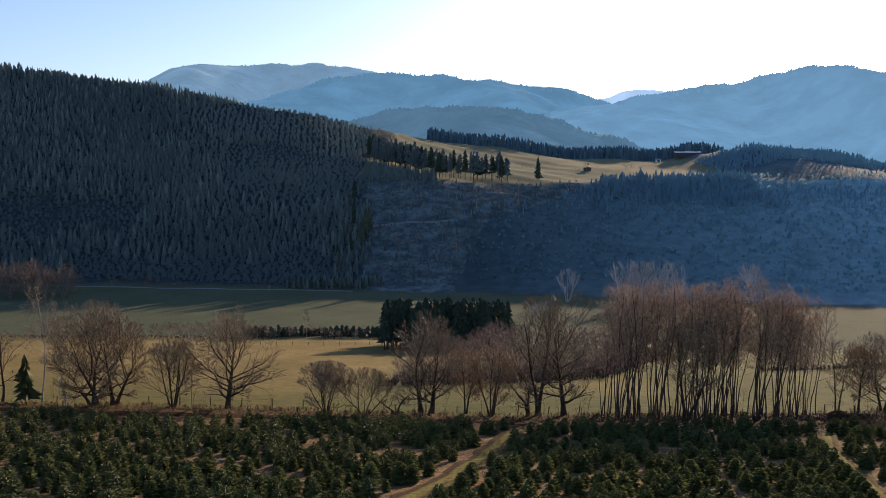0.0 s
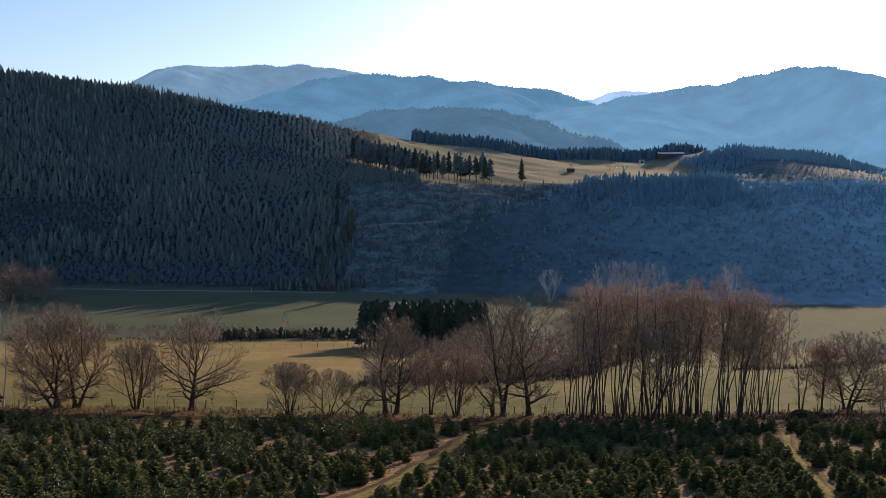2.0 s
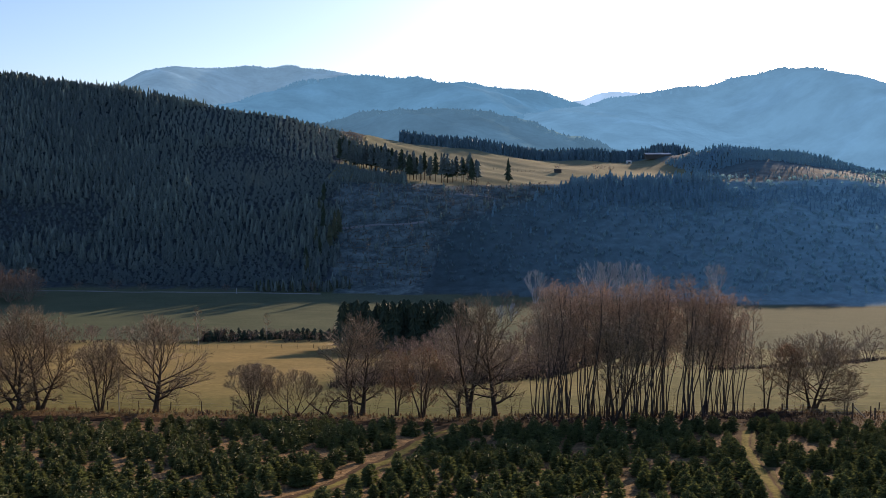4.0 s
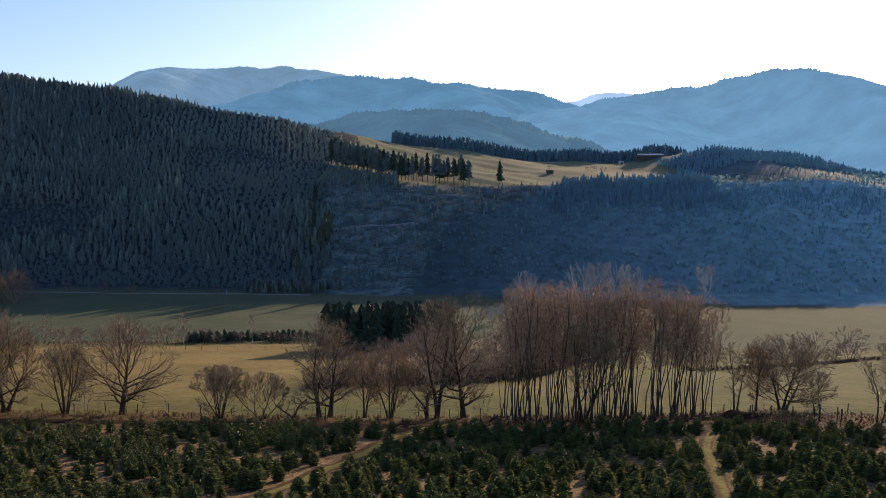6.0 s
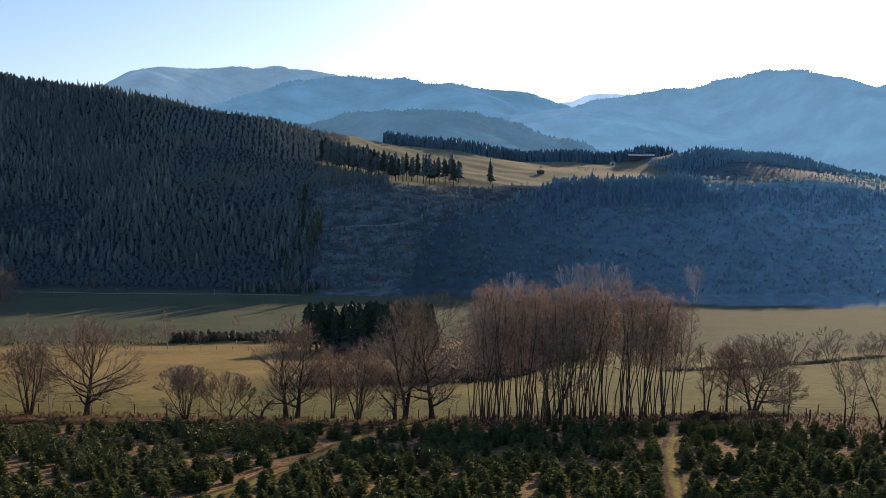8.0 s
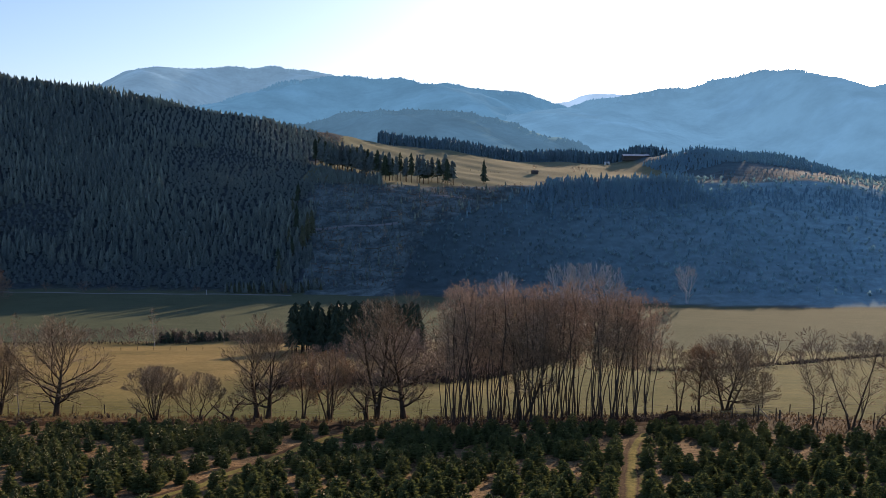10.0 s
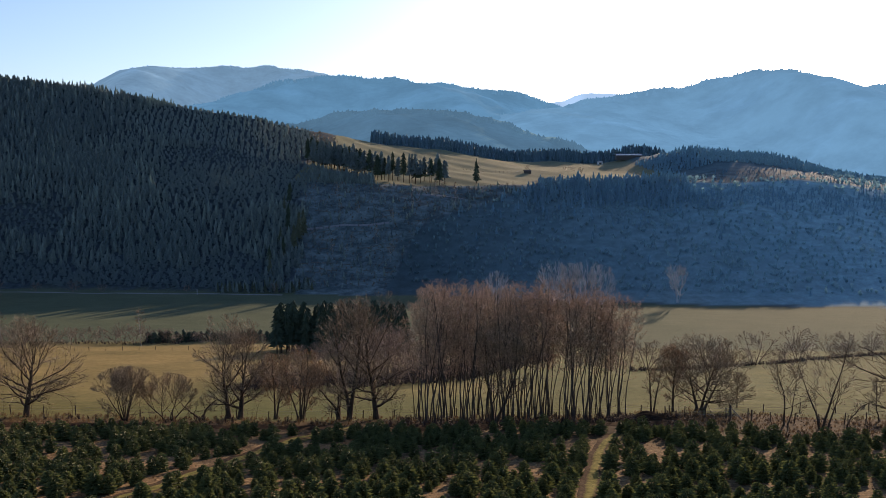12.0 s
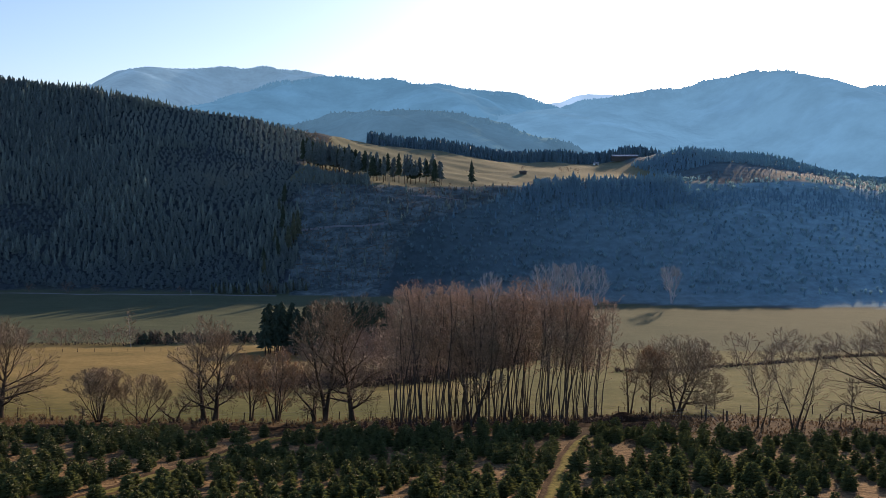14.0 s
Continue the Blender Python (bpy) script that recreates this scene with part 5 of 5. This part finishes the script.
me = firs("fir_plantation", P[~near], H[~near], W[~near], rng, 9, 8)
tagged(mesh_part("fir_plantation", me, M_FIR), "many dark green young firs planted in rows", "firs", kind="stuff")
kinds = []
for i in range(7):
    crown = firs("crown", np.zeros((1, 3)), np.array([1.0]), np.array([rng.uniform(0.9, 1.08)]), rng, 10, 8)
    V, F = tubes([([Vector((0, 0, -0.08)), Vector((0, 0, 0.5)), Vector((0.01, 0, 0.95))], [0.028, 0.016, 0.006])], 5)
    kinds.append((crown, mesh_from("trunk", V, [F], True)))
for i, (p, h) in enumerate(zip(P[near][:300], H[near])):
    root = new("fir_tree")
    root.matrix_world = pose(p[0], p[1], p[2], 0, 0, rng.uniform(0, 360)) @ Matrix.Scale(float(h), 4)
    crown, trunk = kinds[i % 7]
    mesh_part("trunk", trunk, M_BARK, root)
    mesh_part("crown", crown, M_FIR, root)
    tagged(root, "young dark green fir on reddish plantation soil", "fir", "young firs in rows")
far_rest = np.where(near)[0][300:]
if len(far_rest):
    me = firs("fir_plantation", P[far_rest], H[far_rest], W[far_rest], rng, 9, 8)
    tagged(mesh_part("fir_plantation", me, M_FIR), "more dark green young firs planted in rows", "firs", kind="stuff")
# dry tufts between the rows
Q = scatter(-80, 100, 56, 110, 1.1, rng, lambda x, y: (y < row_y(x) + 2) & (rng.random(x.shape) < 0.4) & (far_from(x, y, TRACK_A) > 1.7) & (far_from(x, y, TRACK_B) > 1.5))
tangle("dry_tufts", "tawny dry grass tufts between the firs", "grass", Q, rng.uniform(0.1, 0.3, len(Q)), M_STRAW, rng, 10, 0.02)

# ---- fences and gate ----
M_WHITE_WOOD = bark("bleached_wood", (0.2, 0.17, 0.14), (0.42, 0.36, 0.3), 6)


def fence(label, line, gap, wires, seed, high=1.15):
    rnd = random.Random(seed)
    root = new("fence")
    q = along(line, gap)
    tops = []
    for x, y in q:
        z = at_land(x, y)
        h = high * rnd.uniform(0.85, 1.12)
        tilt = pose(0, 0, 0, rnd.uniform(-5, 5), rnd.uniform(-5, 5), rnd.uniform(0, 90))
        bm = bmesh.new()
        bmesh.ops.create_cone(bm, cap_ends=True, segments=7, radius1=0.075, radius2=0.065, depth=h + 0.3)
        bmesh.ops.transform(bm, matrix=Matrix.Translation((x, y, z)) @ tilt @ Matrix.Translation((0, 0, (h - 0.3) / 2)), verts=bm.verts)
        part("post", bm, M_POST, root)
        tops.append(Vector((x, y, z)))
    for k in range(wires):
        hz = high * (0.9 - 0.3 * k)
        pts = []
        for a, b in zip(tops[:-1], tops[1:]):
            for f in (0, 0.5):
                c = a.lerp(b, f)
                c.z += hz - (0.04 if f else 0)
                pts.append(c)
        V, F = tubes([(pts, [0.008] * len(pts))], 3)
        mesh_part("wire", mesh_from("wire", V, [F]), M_WIRE, root)
    return tagged(root, label, "fence")


fence("weathered wooden posts with wire along the pasture", [(-70, 118.6), (-40, 118.4), (-10, 118.2), (20, 118.6), (50, 118.8), (57, 117)], 4.1, 2, 1)
fence("old post and wire fence round the pasture corner", [(54.5, 113), (58.5, 109.5), (61.5, 106.5), (66, 102.5), (72, 100.8), (80, 102), (96, 106)], 2.7, 3, 2, 1.3)
fence("thin pasture fence on the slope", [(-80, 283), (-50, 285), (-20, 287)], 5.0, 1, 3, 1.2)
fence("thin pasture fence on the far slope", [(88, 208), (120, 212), (160, 214)], 6.0, 1, 4, 1.2)
fence("dark fence line across the hilltop field", [(84, 886), (112, 881), (142, 877)], 4.0, 2, 6, 1.6)
fence("row of pasture posts in the open meadow", [(63, 114), (75, 112), (92, 113)], 4.5, 2, 5, 1.2)

strut = new("gate_posts")
gx, gy = 61.6, 105.6
strut.matrix_world = pose(gx, gy, at_land(gx, gy), 0, 0, -38)
part("gate_post", block(0.17, 0.17, 1.9, (-1.3, 0, 0.75), 0.02), M_POST, strut)
part("gate_post", block(0.17, 0.17, 1.7, (1.2, 0, 0.65), 0.02), M_POST, strut)
part("brace", block(0.1, 0.08, 2.3, (-0.55, 0.1, 0.65), 0.02, pose(0, 0, 0, 0, -48, 0)), M_WHITE_WOOD, strut, "pale slanting brace pole")
tagged(strut, "two weathered gate posts with a slanting brace", "gate posts")


def heap(label, x, y, long, deep, high, seed, mat):
    """A low lumpy heap of earth and brushwood."""
    n, k = 26, 14
    V = []
    for i in range(n):
        for j in range(k):
            u, v = 2 * i / (n - 1) - 1, 2 * j / (k - 1) - 1
            px, py = x + u * long / 2, y + v * deep / 2
            bulge = max(0.0, 1 - u * u) ** 0.7 * max(0.0, 1 - v * v) ** 0.7
            V.append((px, py, at_land(px, py) - 0.06 + high * bulge * (1 + 0.25 * math.sin(7 * u + seed) + 0.2 * math.sin(11 * v + 5 * u + seed))))
    i = np.arange(n * k).reshape(n, k)
    F = np.stack([i[:-1, :-1], i[1:, :-1], i[1:, 1:], i[:-1, 1:]], -1).reshape(-1, 4)
    tagged(mesh_part("earth_heap", mesh_from("earth_heap", V, [F], True), mat), label, "heap")


heap("low dark heap of earth and brushwood by the track", 51.5, 111.5, 8.0, 4.5, 0.75, 1, M_SHADED_EARTH)

# ---- buildings on the hill ----
m, nt, b = material("dark_boarding", 0.85, 0.2)
nt.links.new(ramp(nt, noise_of(nt, 2, 4, (6, 6, 0.4)), (0.3, (0.05, 0.045, 0.04)), (0.7, (0.13, 0.11, 0.095))), b.inputs["Base Color"])
M_BOARD = m
m, nt, b = material("pale_sheet_roof", 0.45, 0.4)
nt.links.new(ramp(nt, noise_of(nt, 0.6, 4), (0.3, (0.26, 0.26, 0.27)), (0.7, (0.36, 0.36, 0.37))), b.inputs["Base Color"])
M_ROOF = m
m, nt, b = material("white_render", 0.85, 0.2)
nt.links.new(ramp(nt, noise_of(nt, 0.8, 4), (0.3, (0.66, 0.66, 0.64)), (0.7, (0.8, 0.8, 0.78))), b.inputs["Base Color"])
M_WHITE = m


def gable(length, depth, rise, over):
    """A ridged roof slab with thickness, eaves at z = 0."""
    bm = bmesh.new()
    l, d, t = length / 2 + over, depth / 2 + over, 0.18
    prof = [(-d, -0.1), (0, rise), (d, -0.1), (d, -0.1 + t), (0, rise + t), (-d, -0.1 + t)]
    a = [bm.verts.new((-l, y, z)) for y, z in prof]
    c = [bm.verts.new((l, y, z)) for y, z in prof]
    for k in range(6):
        bm.faces.new((a[k], a[(k + 1) % 6], c[(k + 1) % 6], c[k]))
    bm.faces.new((a[0], a[5], a[4], a[1]))
    bm.faces.new((a[1], a[4], a[3], a[2]))
    bm.faces.new((c[1], c[4], c[5], c[0]))
    bm.faces.new((c[2], c[3], c[4], c[1]))
    bmesh.ops.recalc_face_normals(bm, faces=bm.faces)
    return bm


def house_walls(length, depth, high, rise):
    bm = bmesh.new()
    l, d = length / 2, depth / 2
    prof = [(-d, -1.5), (d, -1.5), (d, high), (0, high + rise), (-d, high)]
    a = [bm.verts.new((-l, y, z)) for y, z in prof]
    c = [bm.verts.new((l, y, z)) for y, z in prof]
    for k in range(5):
        bm.faces.new((a[k], a[(k + 1) % 5], c[(k + 1) % 5], c[k]))
    bm.faces.new(a[::-1])
    bm.faces.new(c)
    bmesh.ops.recalc_face_normals(bm, faces=bm.faces)
    return bm


def building(name, label, category, x, y, turn, length, depth, high, rise, wall, roof, doors):
    root = new(name)
    root.matrix_world = pose(x, y, at_land(x, y), 0, 0, turn)
    part("wall", house_walls(length, depth, high, rise), wall, root)
    rf = part("roof", gable(length, depth, rise, 0.5), roof, root)
    rf.location.z = high
    for k in range(doors):
        cx = (k + 0.5) / doors * length * 0.8 - length * 0.4
        dr = part("door", block(2.6, 0.1, high * 0.72, (cx, -depth / 2 - 0.06, high * 0.36), 0.02), M_BOARD, root, "dark plank door")
        part("door_rail", block(2.9, 0.08, 0.15, (cx, -depth / 2 - 0.1, high * 0.74), 0.02), M_WOOD, dr)
    return tagged(root, label, category)


building("barn", "long dark barn with a pale sheet roof on the hilltop", "barn", 277, 1000, -4, 28, 11, 3.6, 1.7, M_BOARD, M_ROOF, 4)
building("shed", "small white shed beside the barn", "shed", 246, 1004, 5, 5.0, 4.0, 2.8, 0.9, M_WHITE, M_ROOF, 1)
building("field_hut", "small dark hut on the hilltop field", "hut", 146, 874, 12, 6, 3.6, 2.2, 1.0, M_BOARD, M_BOARD, 1)

post = new("marker_post")
post.matrix_world = pose(-108, 583, at_land(-108, 583))
part("shaft", block(0.35, 0.35, 3.4, (0, 0, 1.5), 0.05), M_ROOF, post)
part("cap", block(0.5, 0.5, 0.25, (0, 0, 3.3), 0.05), M_ROOF, post)
tagged(post, "pale post beside the valley road", "post")
